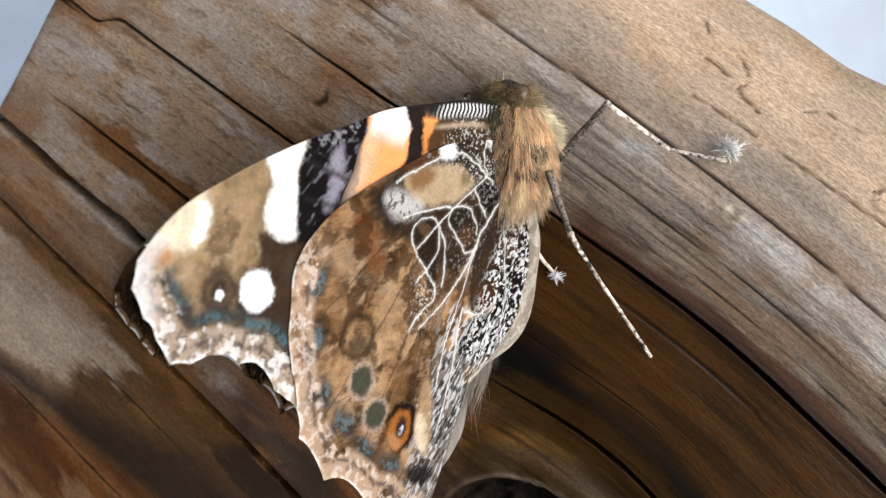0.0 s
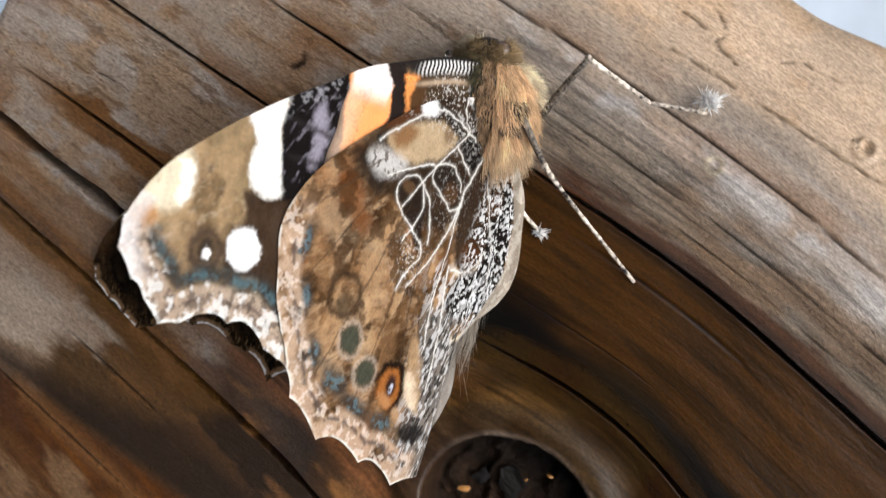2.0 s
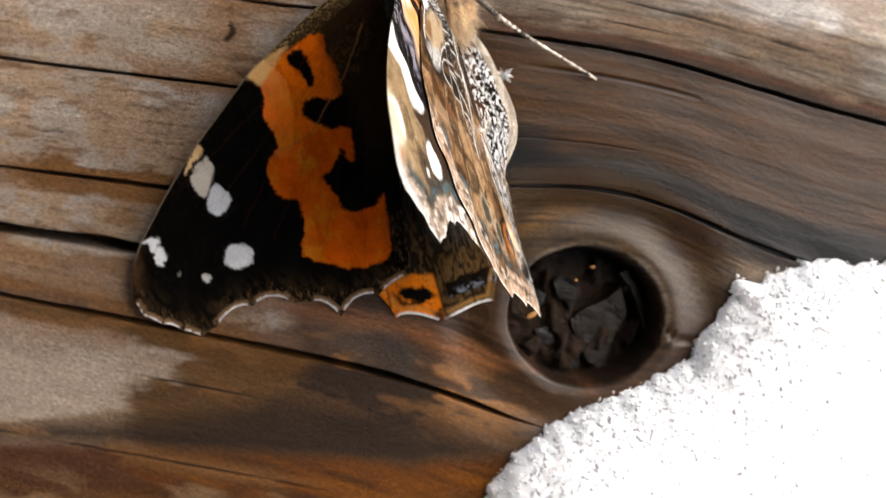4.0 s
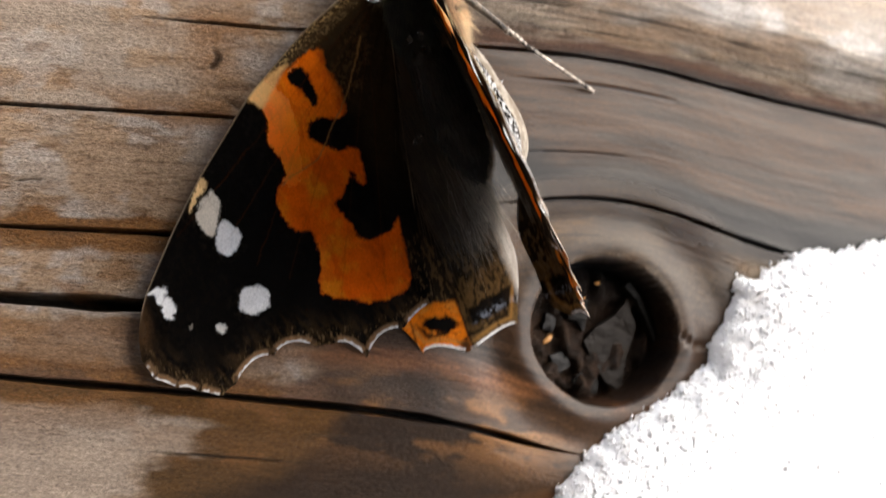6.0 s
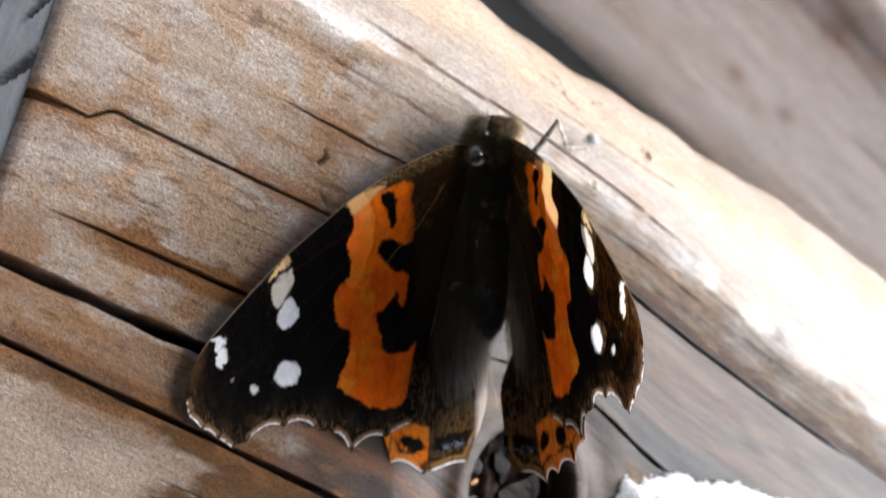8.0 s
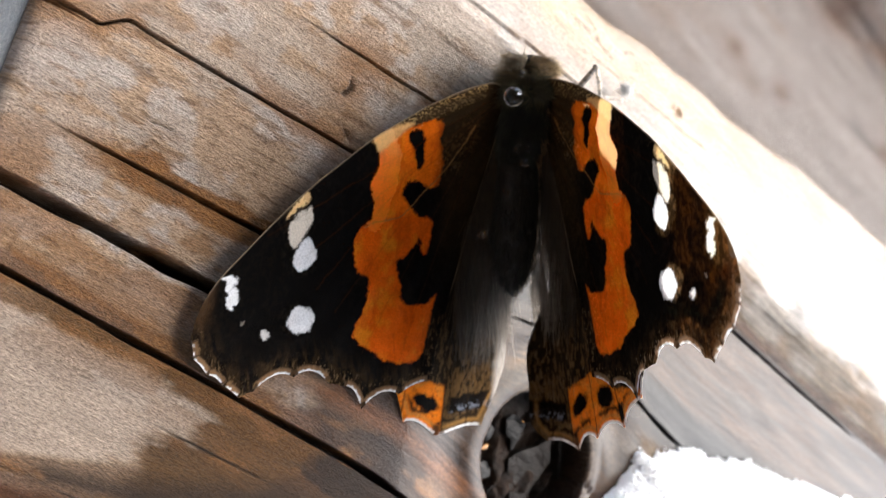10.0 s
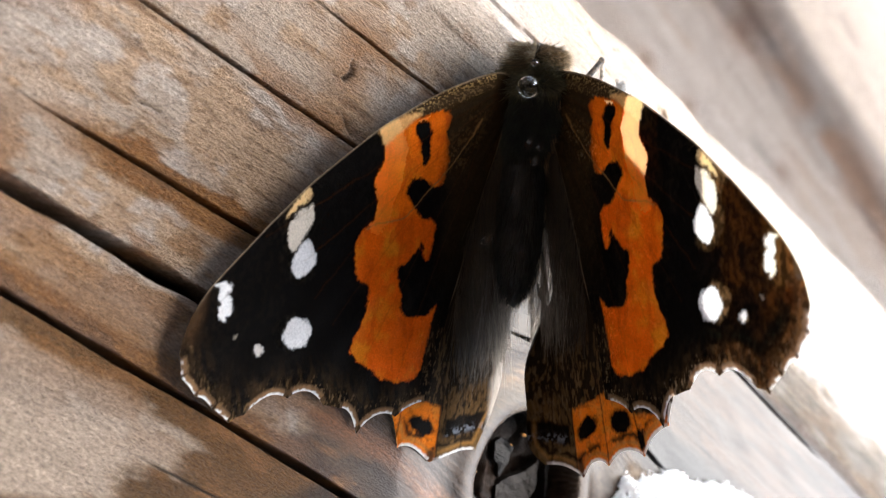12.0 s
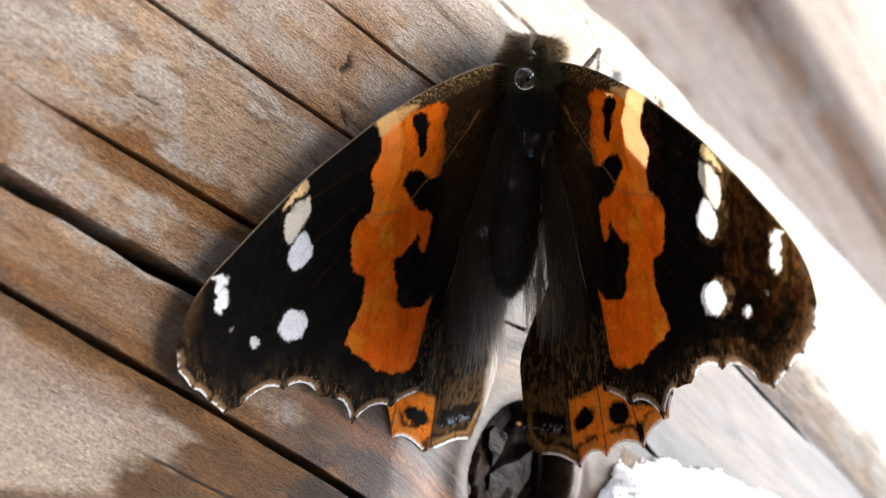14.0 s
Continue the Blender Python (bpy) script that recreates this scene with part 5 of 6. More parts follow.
    p.put((0.05, 0.034, 0.024), step(0.58, 0.64, fbm(u * 3.4, v * 3.4, 376, 3)) * (1 - step(0.6, 1.0, np.hypot((u - 9.7) / 2.3, (v + 10.2) / 1.05))) * 0.8)
    p.patch((0.86, 0.84, 0.80), ((8.3, -4.7), (6.7, -4.3), (5.8, -4.8), (7.1, -5.7)), 0.25, 0.95).patch((0.84, 0.82, 0.78), ((3.3, -2.4), (2.7, -1.3), (1.8, -1.7), (2.2, -3.0)), 0.25, 0.9)
    p.spot((0.012, 0.010, 0.009), 10.9, -8.9, 0.35, 0.35, 0, 0.4)
    p.put((0.36, 0.30, 0.23), margin * 0.95)
    p.put((0.62, 0.56, 0.46), margin * step(0.45, 0.65, fbm(u * 1.5, v * 1.5, 378, 3)) * 0.7)
    for line in CELL_VEINS + ROOT_VEINS:
        p.stroke((0.60, 0.56, 0.49), line, 0.14, 0.35).stroke((0.84, 0.81, 0.75), line, 0.048, 0.90)
    for a, b in (((8.5, -10.5), (14.0, -20.0)), ((6.0, -12.0), (10.5, -25.5)), ((5.0, -15.5), (6.0, -27.5)), ((10, -10), (15.8, -16)), ((3.4, -15.6), (2.6, -23.0))):
        p.stroke((0.055, 0.034, 0.02), (a, b), 0.08, 0.65)
    # row of eyespots
    p.ring((0.035, 0.020, 0.011), 9.9, -19.7, 1.5, 1.45, 0.24, 0, 0.85).spot((0.050, 0.035, 0.020), 9.7, -20.3, 0.8, 0.9, 0, 0.5, 0.8)
    p.spot((0.055, 0.055, 0.036), 8.1, -22.4, 0.95, 1.15, -20, 0.25).ring((0.40, 0.32, 0.25), 8.1, -22.4, 1.1, 1.3, 0.15, -20, 0.6)
    p.spot((0.055, 0.055, 0.036), 5.7, -24.2, 1.0, 1.0, 0, 0.25).ring((0.40, 0.32, 0.25), 5.7, -24.2, 1.15, 1.15, 0.15, 0, 0.6)
    p.spot((0.014, 0.007, 0.004), 2.6, -24.4, 1.70, 1.85, 0, 0.15).spot((0.30, 0.105, 0.024), 2.8, -24.7, 1.22, 1.4, 0, 0.2)
    p.spot((0.40, 0.20, 0.08), 2.9, -25.6, 0.8, 0.5, 0, 0.4, 0.8)
    p.spot((0.035, 0.016, 0.012), 2.7, -24.5, 0.55, 0.75, 0, 0.4).spot((0.50, 0.50, 0.58), 2.6, -24.7, 0.16, 0.30, 0, 0.5)
    p.patch((0.36, 0.23, 0.12), ((2.0, -21.2), (0.9, -20.9), (-1.2, -25.7), (0.2, -24.7)), 0.3, 0.9)
    p.patch((0.70, 0.55, 0.38), ((1.4, -23.2), (0.4, -23.4), (-0.9, -25.7), (0.4, -25.2)), 0.35, 0.85)
    for a, b, ra, rb, turn in ((14.9, -17.7, 0.5, 1.3, 10), (13.5, -21.3, 0.5, 1.2, -10), (11.3, -24.2, 0.7, 0.9, -30), (8.4, -25.4, 1.2, 0.6, 30), (5.7, -26.6, 1.1, 0.55, 15), (2.5, -27.2, 1.1, 0.55, 5)):
        p.spot((0.030, 0.030, 0.028), a, b, ra * 1.35, rb * 1.3, turn, 0.6, 0.8)
        tile = np.hypot((u - a) / ra, (v - b) / rb)
        p.put((0.095, 0.140, 0.155), (1 - step(0.6, 1.3, tile)) * step(0.46, 0.58, fbm(u * 3.2, v * 3.2, 391, 3)) * 0.85)
    p.spot((0.012, 0.010, 0.009), -1.0, -27.3, 1.7, 0.7, -8, 0.4, 0.95)
    hem = (1 - step(1.7, 2.3, rim)) * step(-14.5, -16.5, v) * step(-3.0, -1.5, u)
    p.put((0.46, 0.32, 0.215), hem * 0.85 * step(0.25, 0.55, fbm(u * 1.1, v * 1.1, 383, 3)))
    p.put((0.72, 0.60, 0.50), hem * step(0.5, 0.62, fbm(u * 2.2, v * 2.2, 384, 3)) * 0.6)
    p.put((0.10, 0.072, 0.058), hem * np.exp(-(((rim - 1.25) / 0.2) ** 2)) * 0.85 * step(0.42, 0.58, fbm(u * 1.8, v * 1.8, 382, 2)))
    p.put((0.72, 0.68, 0.60), (1 - step(0.05, 0.20, rim)) * step(0.42, 0.55, fbm(u * 1.1, v * 1.1, 385, 2) + 0.1 * (v < -26)) * step(-14.5, -16.5, v) * step(-2.5, -1.0, u) * 0.9)
    return p.c


FORE_LINE = toothed(FORE, FORE_TEETH, FORE_BACK)
HIND_LINE = toothed(HIND, HIND_TEETH, HIND_BACK)
HIND_LOW_LINE = toothed(HIND_LOW, HIND_LOW_TEETH, HIND_LOW_BACK)


def wing_mesh(name, outline, upper, under, mirror, lift, curl=None, pitch=0.062):
    """A thin wing blade: painted scales on both faces, scalloped rim, faint vein folds."""
    line, phase = outline
    lo, hi = line.min(0), line.max(0)
    us, vs = np.arange(lo[0] - pitch, hi[0] + 2 * pitch, pitch), np.arange(lo[1] - pitch, hi[1] + 2 * pitch, pitch)
    U, V = np.meshgrid(us, vs, indexing="ij")
    u, v = U.ravel(), V.ravel()
    dist, bx, by = to_line(line, u, v)
    ok = inside(line, u, v)
    idx = np.arange(u.size).reshape(U.shape)
    quads = np.stack([idx[:-1, :-1], idx[1:, :-1], idx[1:, 1:], idx[:-1, 1:]], -1).reshape(-1, 4)
    quads = quads[ok[quads].any(1)]
    u, v = np.where(ok, u, bx), np.where(ok, v, by)
    rim = np.where(ok, dist, 0.0)
    used, inverse = np.unique(quads, return_inverse=True)
    quads = inverse.reshape(-1, 4)
    u, v, rim = u[used], v[used], rim[used]
    px, py = bx[used], by[used]
    near = np.zeros(len(px), int)
    for lo_k in range(0, len(px), 4000):
        cut = slice(lo_k, lo_k + 4000)
        near[cut] = ((px[cut, None] - line[:, 0]) ** 2 + (py[cut, None] - line[:, 1]) ** 2).argmin(1)
    lace = phase[near]
    fold = 0.07 * np.sin(np.arctan2(v - 1.0, u + 1.5) * 46) * step(1, 6, np.hypot(u, v)) + 0.35 * (fbm(u * 0.16, v * 0.16, 401, 2) - 0.5)
    fold = fold + lift + 0.0035 * np.maximum(0, u - 12) ** 2 * 0.35
    if curl is not None:
        lap = np.maximum(0, curl - u)
        on = step(-14.5, -25.0, v)
        if mirror:
            # the inner flap slopes up beside the abdomen
            flat_u = u
            fold = fold + on * 0.08 * lap - (1 - on) * 0.10 * lap
        else:
            # the inner margin rolls up over the back; nearer the root it spreads flat over the wood instead
            turn = lap / 2.2
            fold = fold + on * 2.2 * (1 - np.cos(turn))
            flat_u = u + lap * on - on * 2.2 * np.sin(turn)
            lap = (1 - on) * (np.sqrt(np.maximum(0, -1.6 - u) ** 2 + 0.25) - 0.5)
            fold = fold - 0.36 * lap
            flat_u = flat_u + 0.62 * lap
    else:
        flat_u = u
    thick = 0.035 * np.minimum(1, rim * 4 + 0.15)
    sign = -1 if mirror else 1
    top = np.c_[sign * flat_u, v, fold + thick]
    bottom = np.c_[sign * flat_u, v, fold - thick]
    k = len(u)
    faces = np.concatenate([quads, quads[:, ::-1] + k])
    if mirror:
        faces = faces[:, ::-1]
    me = raw_mesh(name, np.concatenate([top, bottom]) * MM, faces)
    over, below = upper(u, v, rim, lace), under(u, v, rim)
    colour_attr(me, "pattern", np.concatenate([over, below]))
    glow = np.clip(1.35 * (0.19 + 0.81 * np.clip(over, 0, 1) ** 0.8) * np.clip(below, 0, 1) ** 0.75, 0, 1)
    glow = glow * (0.35 if name == "hindwing" else 1.0) * (0.3 if mirror else 1.2)
    glow = np.where((over[:, :1] < 0.05), glow * (1.25, 0.92, 0.56), glow)
    glow = np.where((over[:, :1] < 0.05), glow * (0.2 + 0.8 * step(17.0, 20.0, u))[:, None], glow)
    glow = glow * np.where(over[:, :1] < 0.05, (0.50 + 0.9 * step(0.34, 0.70, fbm(u * 3.6, v * 2.6, 402, 4)))[:, None], 1.0)
    glow = glow * (1 - 0.98 * (step(-5.0, -3.5, v + 0.2 * u * (u > 6)) * (1 - step(9, 11, u))))[:, None]
    glow = blend(glow, (1.0, 0.90, 0.60), step(0.60, 0.75, below[:, 0]) * step(0.3, 0.5, over[:, 0]) * (over[:, 2] < 0.3))
    glow = np.clip(glow, 0, 1)
    colour_attr(me, "through", np.tile(glow, (2, 1)))
    return me


def strands(name, roots, ways, lengths, widths, bend, tints, mat, parent, label=""):
    """Many tapering hairs in one mesh: each a three-sided spike in two steps, bent along its way."""
    roots, ways = np.asarray(roots), np.asarray(ways)
    ways = ways / np.linalg.norm(ways, axis=1)[:, None]
    side = np.cross(ways, np.tile((0.31, 0.52, 0.79), (len(ways), 1)))
    side /= np.linalg.norm(side, axis=1)[:, None]
    other = np.cross(ways, side)
    L, Wd = np.asarray(lengths)[:, None], np.asarray(widths)[:, None]
    rings = []
    for t, w in ((0, 1.0), (0.55, 0.75)):
        mid = roots + ways * L * t + bend * L * t * t
        for ang in (0, 2.094, 4.189):
            rings.append(mid + (side * math.cos(ang) + other * math.sin(ang)) * Wd * w)
    tip = roots + ways * L + bend * L
    verts = np.stack(rings + [tip], 1).reshape(-1, 3)
    one = np.array([(0, 1, 4), (0, 4, 3), (1, 2, 5), (1, 5, 4), (2, 0, 3), (2, 3, 5), (3, 4, 6), (4, 5, 6), (5, 3, 6)])
    faces = (one[None] + 7 * np.arange(len(roots))[:, None, None]).reshape(-1, 3)
    me = raw_mesh(name, verts, faces)
    colour_attr(me, "tint", np.repeat(np.asarray(tints), 7, 0))
    return tagged(mesh_part(name, me, mat, parent, label), kind="stuff")


# placing: a thing's own frame for the body, and frames for the two wings
HOME = Vector((1.50, 0.70, 0.0)) * CM
L_OUT, L_AHEAD, L_UP = Vector((-0.8776, -0.4788, -0.0235)), Vector((-0.4782, 0.8709, 0.1137)), Vector((0.0340, -0.1110, 0.9932))
L_BASE = Vector((1.1947, 0.7556, 0.3824)) * CM
R_AHEAD, R_OUT, R_UP = Vector((-0.5594, 0.8287, 0.0200)), Vector((0.8288, 0.5589, 0.0255)), Vector((-0.0099, -0.0308, 0.9995))
R_BASE = Vector((1.4953, 0.9433, 0.3951)) * CM


def frame_matrix(x, y, z, at):
    m = Matrix((x, y, z)).transposed().to_4x4()
    m.translation = at
    return m


def raised(theta, sweep):
    """The pose of the lifted wing, from its lift about the body and its sweep, in degrees."""
    a, s = radians(theta), radians(sweep)
    d = R_OUT * math.cos(a) + R_UP * math.sin(a)
    out = d * math.cos(s) + R_AHEAD * math.sin(s)
    ahead = R_AHEAD * math.cos(s) - d * math.sin(s)
    return frame_matrix(out, ahead, out.cross(ahead), R_BASE - HOME)


butterfly = tagged(new("butterfly"), "orange, black and white butterfly resting on wood, one wing raised", "butterfly")
butterfly.location = HOME


def build_wing(label, m, mirror):
    wing = new("wing")
    wing.parent = butterfly
    tagged(wing, label)
    wing.matrix_basis = m
    mesh_part("forewing", wing_mesh("forewing", FORE_LINE, fore_upper, fore_under, mirror, 0.10), WING, wing, "black forewing with orange band and white spots")
    mesh_part("hindwing", wing_mesh("hindwing", HIND_LOW_LINE if mirror else HIND_LINE, functools.partial(hind_upper, inner=2.75 if mirror else -0.85), hind_under, mirror, -0.10, -0.2 if mirror else -2.4), WING, wing, "brown hindwing with orange hem, marbled beneath")
    # long hairs over the inner part of the hindwing
    rng = np.random.default_rng(3 + mirror)
    k = 2800
    uu, vv = rng.uniform(-3.4 if mirror else -5.8, 3.2, k), rng.uniform(-19, -5.0, k)
    uu = uu * step(-3, -14, vv) * 0.8 + 0.2 * uu
    sign = -1 if mirror else 1
    roots = np.c_[sign * uu, vv, np.full(k, 0.10)] * MM
    ways = np.c_[sign * (rng.normal(-0.17, 0.18, k) - 0.03 * uu), -np.ones(k), rng.uniform(0.02, 0.20, k)]
    pale = (step(1.0, -2.5, uu + rng.normal(0, 1.0, k)) * step(-9.0, -16.0, vv + rng.normal(0, 1.5, k)))[:, None]
    tone = rng.uniform(0.5, 1.5, (k, 1)) * (np.array((0.046, 0.030, 0.014)) * (1 - pale) + np.array((0.34, 0.29, 0.23)) * pale)
    strands("wing_hair", roots, ways, rng.uniform(3.0, 8.0, k) * (1.0 if mirror else 0.55) * MM, np.full(k, 0.017) * MM, np.array((0, 0, -0.05)), tone, DARK_FUR, wing, "long grey-brown hairs")
    return wing


left_wing = build_wing("open wing lying flat on the wood", frame_matrix(-L_OUT, L_AHEAD, L_UP, L_BASE - HOME), True)
right_wing = build_wing("raised wing, marbled brown beneath", raised(115.8, 17.0), False)

# body frame: to the side, ahead, towards the back
B_AHEAD = Vector((-0.52, 0.852, 0.05)).normalized()
B_BACK = Vector((-0.69, -0.47, 0.55))
B_BACK = (B_BACK - B_AHEAD * B_BACK.dot(B_AHEAD)).normalized()
B_SIDE = B_AHEAD.cross(B_BACK)
BODY = frame_matrix(B_SIDE, B_AHEAD, B_BACK, Vector((0.0, 0.0, 0.42)) * CM)


def body_lean(y):
    """How far the body sags to its lower side, along its axis."""
    return np.interp(y, (-1.5, -0.4, 0.1, 0.6), (-0.06, -0.08, -0.02, 0.0))


def lathe_body(stations, rings=28, around=30, seed=0, rough=0.03):
    """A body from stations along its axis: place, half width, half depth, offset towards the back, in centimetres."""
    st = np.array(stations, float)
    bm = bmesh.new()
    rows = []
    for i in range(rings):
        t = i / (rings - 1)
        y = st[0, 0] + (st[-1, 0] - st[0, 0]) * t
        order = np.argsort(st[:, 0])
        w, d, o = (float(np.interp(y, st[order, 0], st[order, c])) for c in (1, 2, 3))
        sx = body_lean(y)
        row = []
        for j in range(around):
            a = 2 * math.pi * j / around
            p = Vector((sx + w * math.cos(a), y, o + d * math.sin(a)))
            p *= 1 + rough * noise.noise(Vector((p.x * 9, p.y * 9, p.z * 9 + seed)))
            row.append(bm.verts.new(BODY @ (p * CM)))
        rows.append(row)
    for r0, r1 in zip(rows, rows[1:]):
        for j in range(around):
            bm.faces.new((r0[j], r0[(j + 1) % around], r1[(j + 1) % around], r1[j]))
    bm.faces.new(rows[0][::-1])
    bm.faces.new(rows[-1])
    bmesh.ops.recalc_face_normals(bm, faces=bm.faces)
    return bm


THORAX = ((0.40, 0.08, 0.10, -0.02), (0.35, 0.19, 0.22, -0.04), (0.22, 0.25, 0.32, -0.06), (0.05, 0.27, 0.37, -0.07), (-0.18, 0.26, 0.35, -0.07), (-0.36, 0.20, 0.27, -0.05), (-0.44, 0.12, 0.15, 0.0))
ABDOMEN = ((-0.34, 0.14, 0.20, 0.02), (-0.48, 0.19, 0.26, 0.02), (-0.75, 0.205, 0.27, 0.03), (-1.05, 0.20, 0.25, 0.03), (-1.30, 0.165, 0.19, 0.03), (-1.46, 0.09, 0.09, 0.03), (-1.55, 0.012, 0.015, 0.03))
HEAD = ((0.53, 0.015, 0.015, 0.0), (0.515, 0.07, 0.07, 0.0), (0.48, 0.13, 0.12, 0.0), (0.42, 0.17, 0.16, 0.0), (0.34, 0.17, 0.17, 0.0), (0.26, 0.10, 0.10, 0.0))
part("thorax", lathe_body(THORAX, seed=1), CUTICLE, butterfly, "dark furry thorax")
part("abdomen", lathe_body(ABDOMEN, seed=2, rough=0.05), CUTICLE, butterfly, "blackish tapering abdomen")
head = part("head", lathe_body(HEAD, rings=16, seed=3), CUTICLE, butterfly, "dark hairy head")
for s in (-1, 1):
    bm = bmesh.new()
    bmesh.ops.create_uvsphere(bm, u_segments=20, v_segments=14, radius=0.075 * CM)
    bmesh.ops.translate(bm, verts=bm.verts, vec=BODY @ (Vector((0.13 * s, 0.43, -0.05)) * CM))
    part("eye", bm, EYE, head, "glossy brown compound eye")
    bm = bmesh.new()
    bmesh.ops.create_cone(bm, cap_ends=True, segments=10, radius1=0.045 * CM, radius2=0.020 * CM, depth=0.12 * CM)
    bmesh.ops.rotate(bm, verts=bm.verts, cent=(0, 0, 0), matrix=Euler((radians(-110), 0, radians(-12 * s))).to_matrix())
    bmesh.ops.transform(bm, verts=bm.verts, matrix=BODY @ Matrix.Translation(Vector((0.05 * s, 0.43, -0.12)) * CM))
    part("palp", bm, PALE_LEG, head, "tan furry palp")


def body_fur(name, count, stations, angles, length, width, lean, tint, spread, mat, seed, label, out=1.0, ends=(-9, 9), clump=0.25):
    """Hairs set over a stretch of the body, between two angles round its axis (90: the back), in loose tufts."""
    rng = np.random.default_rng(seed)
    st = np.array(stations, float)
    order = np.argsort(st[:, 0])
    y = rng.uniform(max(ends[0], st[:, 0].min() + 0.02), min(ends[1], st[:, 0].max() - 0.03), count)
    deg = rng.uniform(angles[0], angles[1], count)
    a = np.radians(deg)
    w, d, o = (np.interp(y, st[order, 0], st[order, c]) for c in (1, 2, 3))
    local = np.c_[body_lean(y) + w * np.cos(a), y, o + d * np.sin(a)]
    way = np.c_[np.cos(a) * out, np.full(count, -lean), np.sin(a) * out] + rng.normal(0, 0.20, (count, 3))
    for k in range(3):
        way[:, k] += clump * 5 * (fbm(y * 14 + 9 * k, deg * 0.10, seed + k, 3) - 0.5)
    m = np.array(BODY)
    roots = (local * CM) @ m[:3, :3].T + m[:3, 3]
    ways = way @ m[:3, :3].T
    patchy = 0.15 + 1.45 * fbm(y * 10, deg * 0.08, seed + 7, 3)
    tints = np.array(tint) * (rng.uniform(1 - spread, 1 + spread, count) * patchy)[:, None]
    lengths = rng.uniform(*length, count) * (0.6 + 0.8 * fbm(y * 11, deg * 0.07, seed + 9, 2))
    strands(name, roots, ways, lengths * CM, np.full(count, width * CM), np.array((0, 0, -0.12)), np.clip(tints, 0, 0.9), mat, butterfly, label)


body_fur("fur", 13000, THORAX, (-178, 10), (0.07, 0.19), 0.0017, 1.5, (0.80, 0.52, 0.29), 0.4, TAN_FUR, 11, "dense tan fur beneath the thorax", 0.9, (-9, 9), 0.35)
body_fur("fur", 2600, THORAX, (4, 40), (0.03, 0.08), 0.0018, 1.6, (0.34, 0.215, 0.115), 0.6, TAN_FUR, 20, "short brown fur at the wing root", 0.6, (-9, 9), 0.4)
body_fur("fur", 2600, THORAX, (-130, 8), (0.14, 0.27), 0.0017, 2.6, (0.76, 0.54, 0.33), 0.4, TAN_FUR, 21, "long silky tan fur towards the abdomen", 0.7, (-0.40, -0.16), 0.35)
body_fur("fur", 2600, THORAX, (-120, -50), (0.08, 0.17), 0.0020, 0.4, (0.80, 0.66, 0.44), 0.3, TAN_FUR, 16, "pale cream fringe of the breast", 1.0, (0.10, 0.40))
body_fur("fur", 700, THORAX, (-30, 0), (0.05, 0.12), 0.0030, 1.0, (0.06, 0.045, 0.03), 0.4, DARK_FUR, 17, "dark line of hairs above the leg", 1.0, (-0.16, 0.10))
body_fur("fur", 9000, THORAX, (34, 178), (0.05, 0.14), 0.0026, 1.3, (0.026, 0.026, 0.015), 0.7, DARK_FUR, 12, "dark olive fur on the back", 0.7)
body_fur("fur", 3600, HEAD, (0, 360), (0.06, 0.19), 0.0018, 0.1, (0.24, 0.165, 0.08), 0.7, TAN_FUR, 13, "short brown fur on the head", 1.0, (-9, 9), 0.55)
body_fur("fur", 3200, THORAX, (36, 178), (0.08, 0.18), 0.0022, 0.3, (0.10, 0.085, 0.040), 0.6, DARK_FUR, 18, "olive collar behind the head", 0.9, (0.14, 0.40), 0.5)
body_fur("fur", 900, HEAD, (95, 178), (0.06, 0.14), 0.0022, -0.3, (0.85, 0.76, 0.58), 0.3, TAN_FUR, 19, "cream hairs on the brow", 1.0, (0.38, 0.50), 0.4)
body_fur("fur", 7000, ABDOMEN, (-178, -8), (0.04, 0.10), 0.0030, 1.8, (0.66, 0.54, 0.40), 0.3, TAN_FUR, 14, "cream scales beneath the abdomen", 0.35)
body_fur("fur", 2200, ABDOMEN, (0, 180), (0.05, 0.12), 0.0024, 2.0, (0.022, 0.020, 0.014), 0.5, DARK_FUR, 15, "dark hairs on the abdomen", 0.4)


def tube(points, radii, sides=8):
    pts = [Vector(p) * CM for p in points]
    bm = bmesh.new()
    rows = []
    for i, p in enumerate(pts):
        t = (pts[min(i + 1, len(pts) - 1)] - pts[max(i - 1, 0)]).normalized()
        s = t.cross(Vector((0.2, 0.3, 0.93))).normalized()
        o = t.cross(s)
        rows.append([bm.verts.new(p + (s * math.cos(k * 2 * math.pi / sides) + o * math.sin(k * 2 * math.pi / sides)) * radii[i] * CM) for k in range(sides)])
    for r0, r1 in zip(rows, rows[1:]):
        for k in range(sides):
            bm.faces.new((r0[k], r0[(k + 1) % sides], r1[(k + 1) % sides], r1[k]))
    bm.faces.new(rows[0][::-1])
    bm.faces.new(rows[-1])
    bmesh.ops.recalc_face_normals(bm, faces=bm.faces)
    return bm


def between(a, b, k, sag=0.0):
    a, b = Vector(a), Vector(b)
    return [a.lerp(b, i / k) + Vector((0, 0, sag * math.sin(math.pi * i / k))) for i in range(k + 1)]


def local(*p):
    return tuple(Vector(p) - HOME / CM)


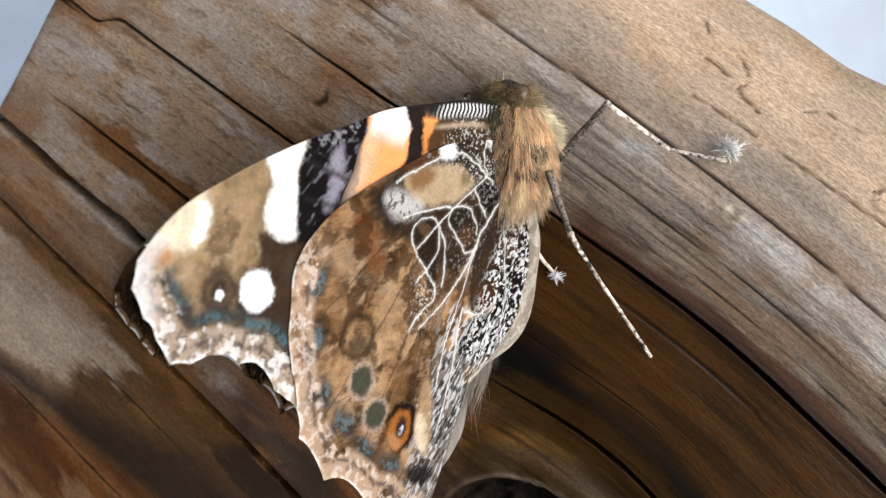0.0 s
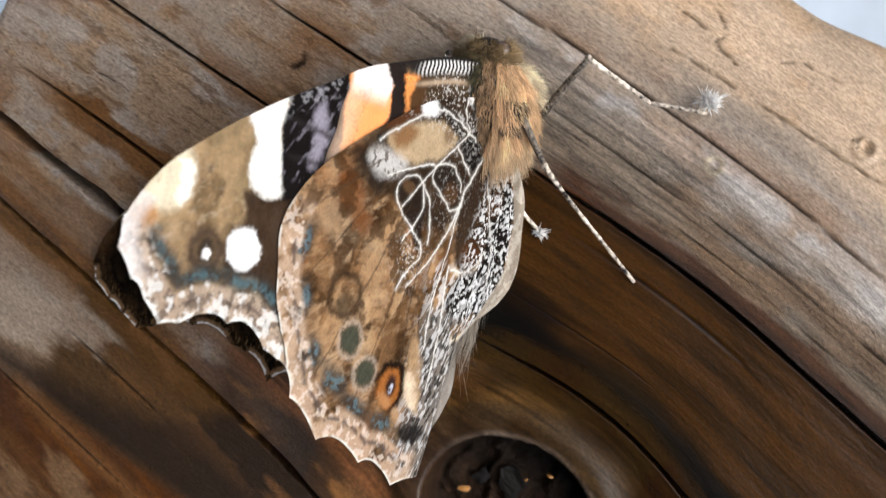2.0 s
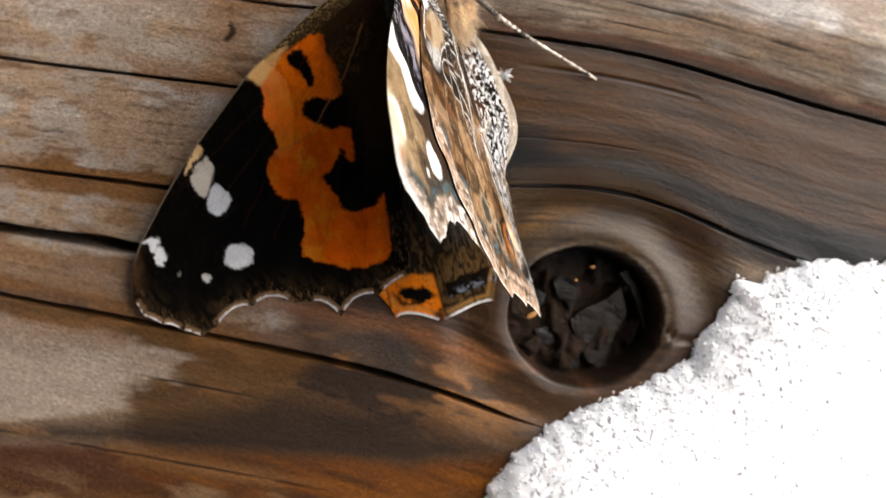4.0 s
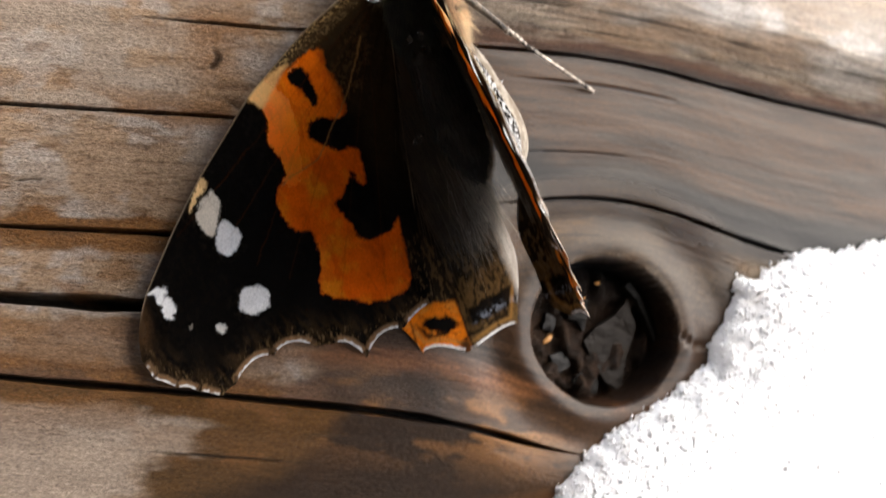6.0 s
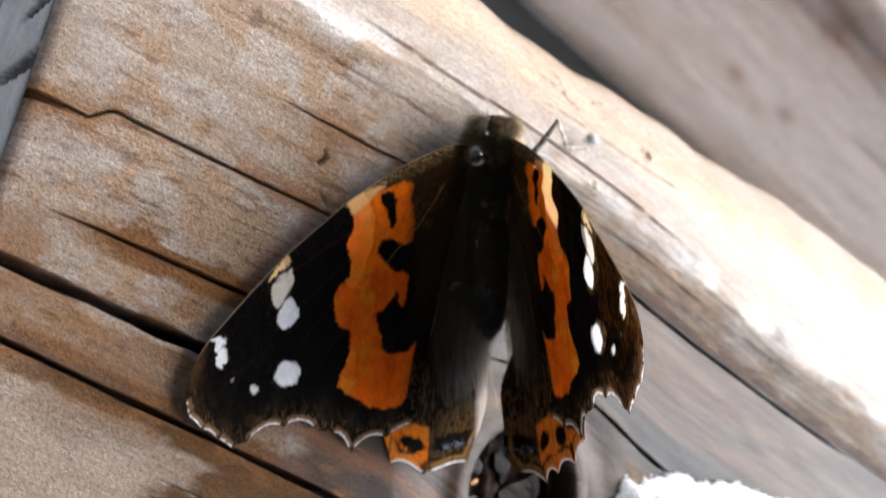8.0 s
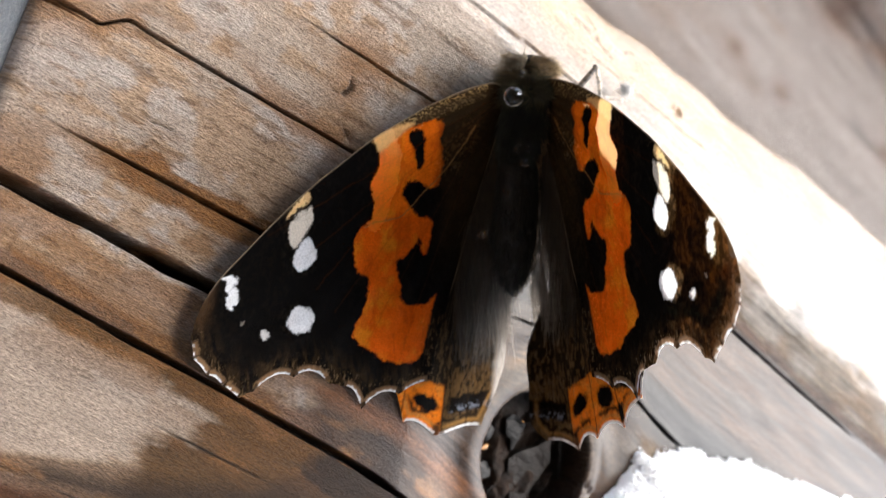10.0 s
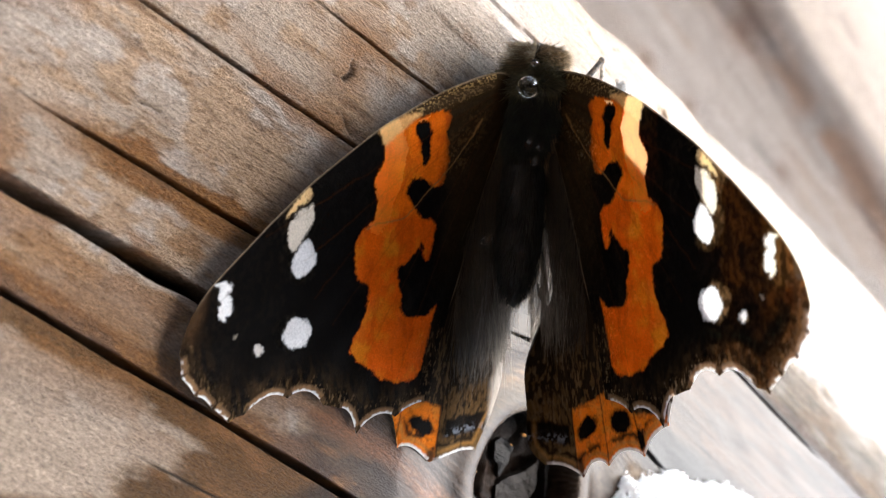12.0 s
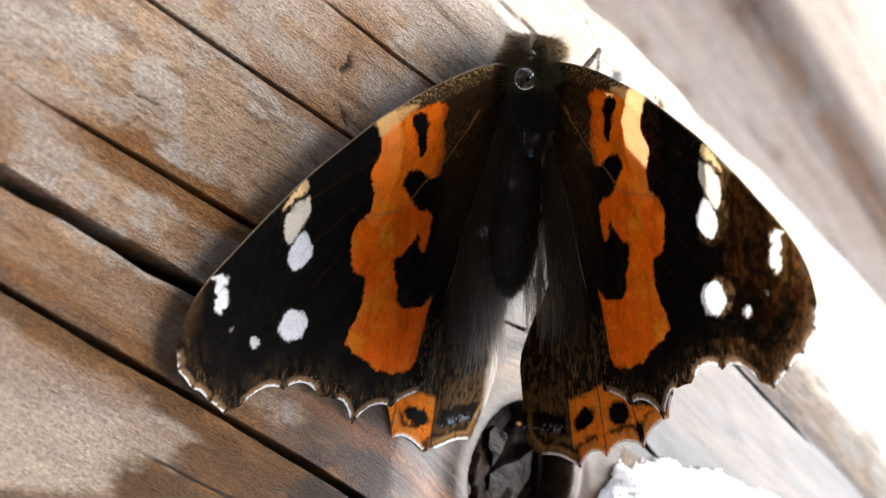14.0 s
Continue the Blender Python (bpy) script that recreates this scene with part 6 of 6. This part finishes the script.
def build_leg(root, knee, ankle, foot, label, pale=False):
    leg = new("leg")
    leg.parent = butterfly
    tagged(leg, label)
    part("femur", tube(between(root, knee, 6, 0.02), [0.030, 0.032, 0.031, 0.029, 0.027, 0.025, 0.022]), LEG, leg)
    bm = bmesh.new()
    bmesh.ops.create_uvsphere(bm, u_segments=10, v_segments=8, radius=0.030 * CM)
    bmesh.ops.translate(bm, verts=bm.verts, vec=Vector(knee) * CM)
    part("knee", bm, PALE_LEG, leg, "pale knee joint")
    part("tibia", tube(between(knee, ankle, 6, 0.02), [0.023, 0.021, 0.020, 0.019, 0.018, 0.018, 0.016]), PALE_LEG if pale else LEG, leg)
    toes = between(ankle, foot, 10)
    part("tarsus", tube(toes, [0.013 + 0.004 * (i % 2) for i in range(11)]), PALE_LEG, leg)
    return leg


front_leg = build_leg(local(1.88, 0.93, 0.25), local(1.915, 1.48, 0.50), local(2.45, 1.525, 0.13), local(2.83, 1.74, 0.04), "pale scaly leg stretched out over the wood", True)
mid_leg = build_leg(local(1.90, 0.82, 0.44), local(2.34, 0.57, 0.42), local(2.56, 0.49, 0.34), local(3.40, 0.235, 0.03), "thin pale leg reaching forward", True)
hind_leg = build_leg(local(2.00, 0.30, 0.10), local(2.15, 0.28, 0.10), local(2.28, 0.24, 0.07), local(2.41, 0.22, 0.03), "short leg tucked beside the body", True)


def tuft(parent, at, count, size, seed):
    rng = np.random.default_rng(seed)
    roots = np.tile(np.array(at) * CM, (count, 1)) + rng.normal(0, size * 0.16 * CM, (count, 3)) * (1, 1, 0.4)
    ways = rng.normal(0, 1, (count, 3)) * (1, 1, 0.6) + (0, 0, 0.45)
    strands("down_tuft", roots, ways, rng.uniform(0.4, 1.0, count) * size * CM, np.full(count, 0.0055 * CM), np.array((0, 0, 0.0)), np.tile((0.8, 0.8, 0.78), (count, 1)), FLUFF, parent, "white downy fibres caught on the foot")


tuft(front_leg, local(2.79, 1.82, 0.05), 150, 0.13, 21)
tuft(hind_leg, local(2.43, 0.22, 0.05), 50, 0.09, 22)

# ---------------------------------------------------------------- water drops
def water_drop(at, r, label):
    bm = bmesh.new()
    bmesh.ops.create_uvsphere(bm, u_segments=28, v_segments=18, radius=r * CM)
    me = bpy.data.meshes.new("water_drop")
    bm.to_mesh(me)
    bm.free()
    me.polygons.foreach_set("use_smooth", [True] * len(me.polygons))
    me.materials.append(WATER)
    ob = tagged(new("water_drop", me), label, "water drop", group="drops on the butterfly")
    ob.location = Vector(at) * CM
    ob.scale = (1, 1, 0.9)
    return ob


water_drop((1.02, 0.58, 0.715), 0.083, "large clear water drop on the dark thorax")
for at, r in (((1.38, 0.295, 0.615), 0.034), ((1.46, 0.335, 0.65), 0.028), ((1.53, 0.245, 0.595), 0.036), ((1.09, 0.855, 0.61), 0.030), ((1.54, -0.035, 0.52), 0.028),
              ((1.64, -0.425, 0.35), 0.032), ((1.61, -0.455, 0.35), 0.022), ((1.66, -0.385, 0.37), 0.020)):
    water_drop(at, r, "tiny clear water drop clinging to dark hairs")


# ---------------------------------------------------------------- what moves
def motions():
    lift = ((0, 115.8, 17.0), (0.5, 119.9, 17.4), (1, 119.7, 16.4), (1.5, 117.7, 16.5), (2, 116.9, 17.2), (2.5, 112.0, 17.7), (3, 109.7, 14.3),
            (3.5, 109.8, 19.0), (3.7, 109.3, 17.4), (5.8, 113.6, 14.5), (6, 114.5, 14.4), (6.5, 117.0, 14.0), (7, 116.7, 13.5), (7.5, 114.2, 11.6),
            (8, 113.6, 13.8), (8.5, 112.0, 15.5), (8.7, 111.8, 15.5), (11, 108.5, 16.5), (11.5, 109.6, 15.8), (12, 111.0, 14.4), (12.5, 112.3, 14.5),
            (13, 111.1, 14.7), (13.5, 110.6, 14.5), (14, 109.5, 14.4))
    walk(right_wing, [(t, raised(a, s)) for t, a, s in lift])
    pivot = Vector(local(2.02, 0.74, 0.34)) * CM
    swing = ((0, 0.0, 0.0), (0.5, -0.5, 0.02), (1.0, -2.5, 0.14), (1.5, -3.5, 0.20), (3.0, -3.5, 0.20), (6.5, -5.0, 0.03), (14, -5.0, 0.03))
    inwards = (Vector((2.02, 0.74, 0.0)) - Vector((3.40, 0.235, 0.0))).normalized() * CM
    rows = []
    for t, turn, back in swing:
        draw = inwards * back
        m = Matrix.Translation(pivot) @ Matrix.Rotation(radians(-turn), 4, "Z") @ Matrix.Translation(-pivot)
        rows.append((t, Matrix.Translation(draw) @ m))
    walk(mid_leg, rows)


motions()
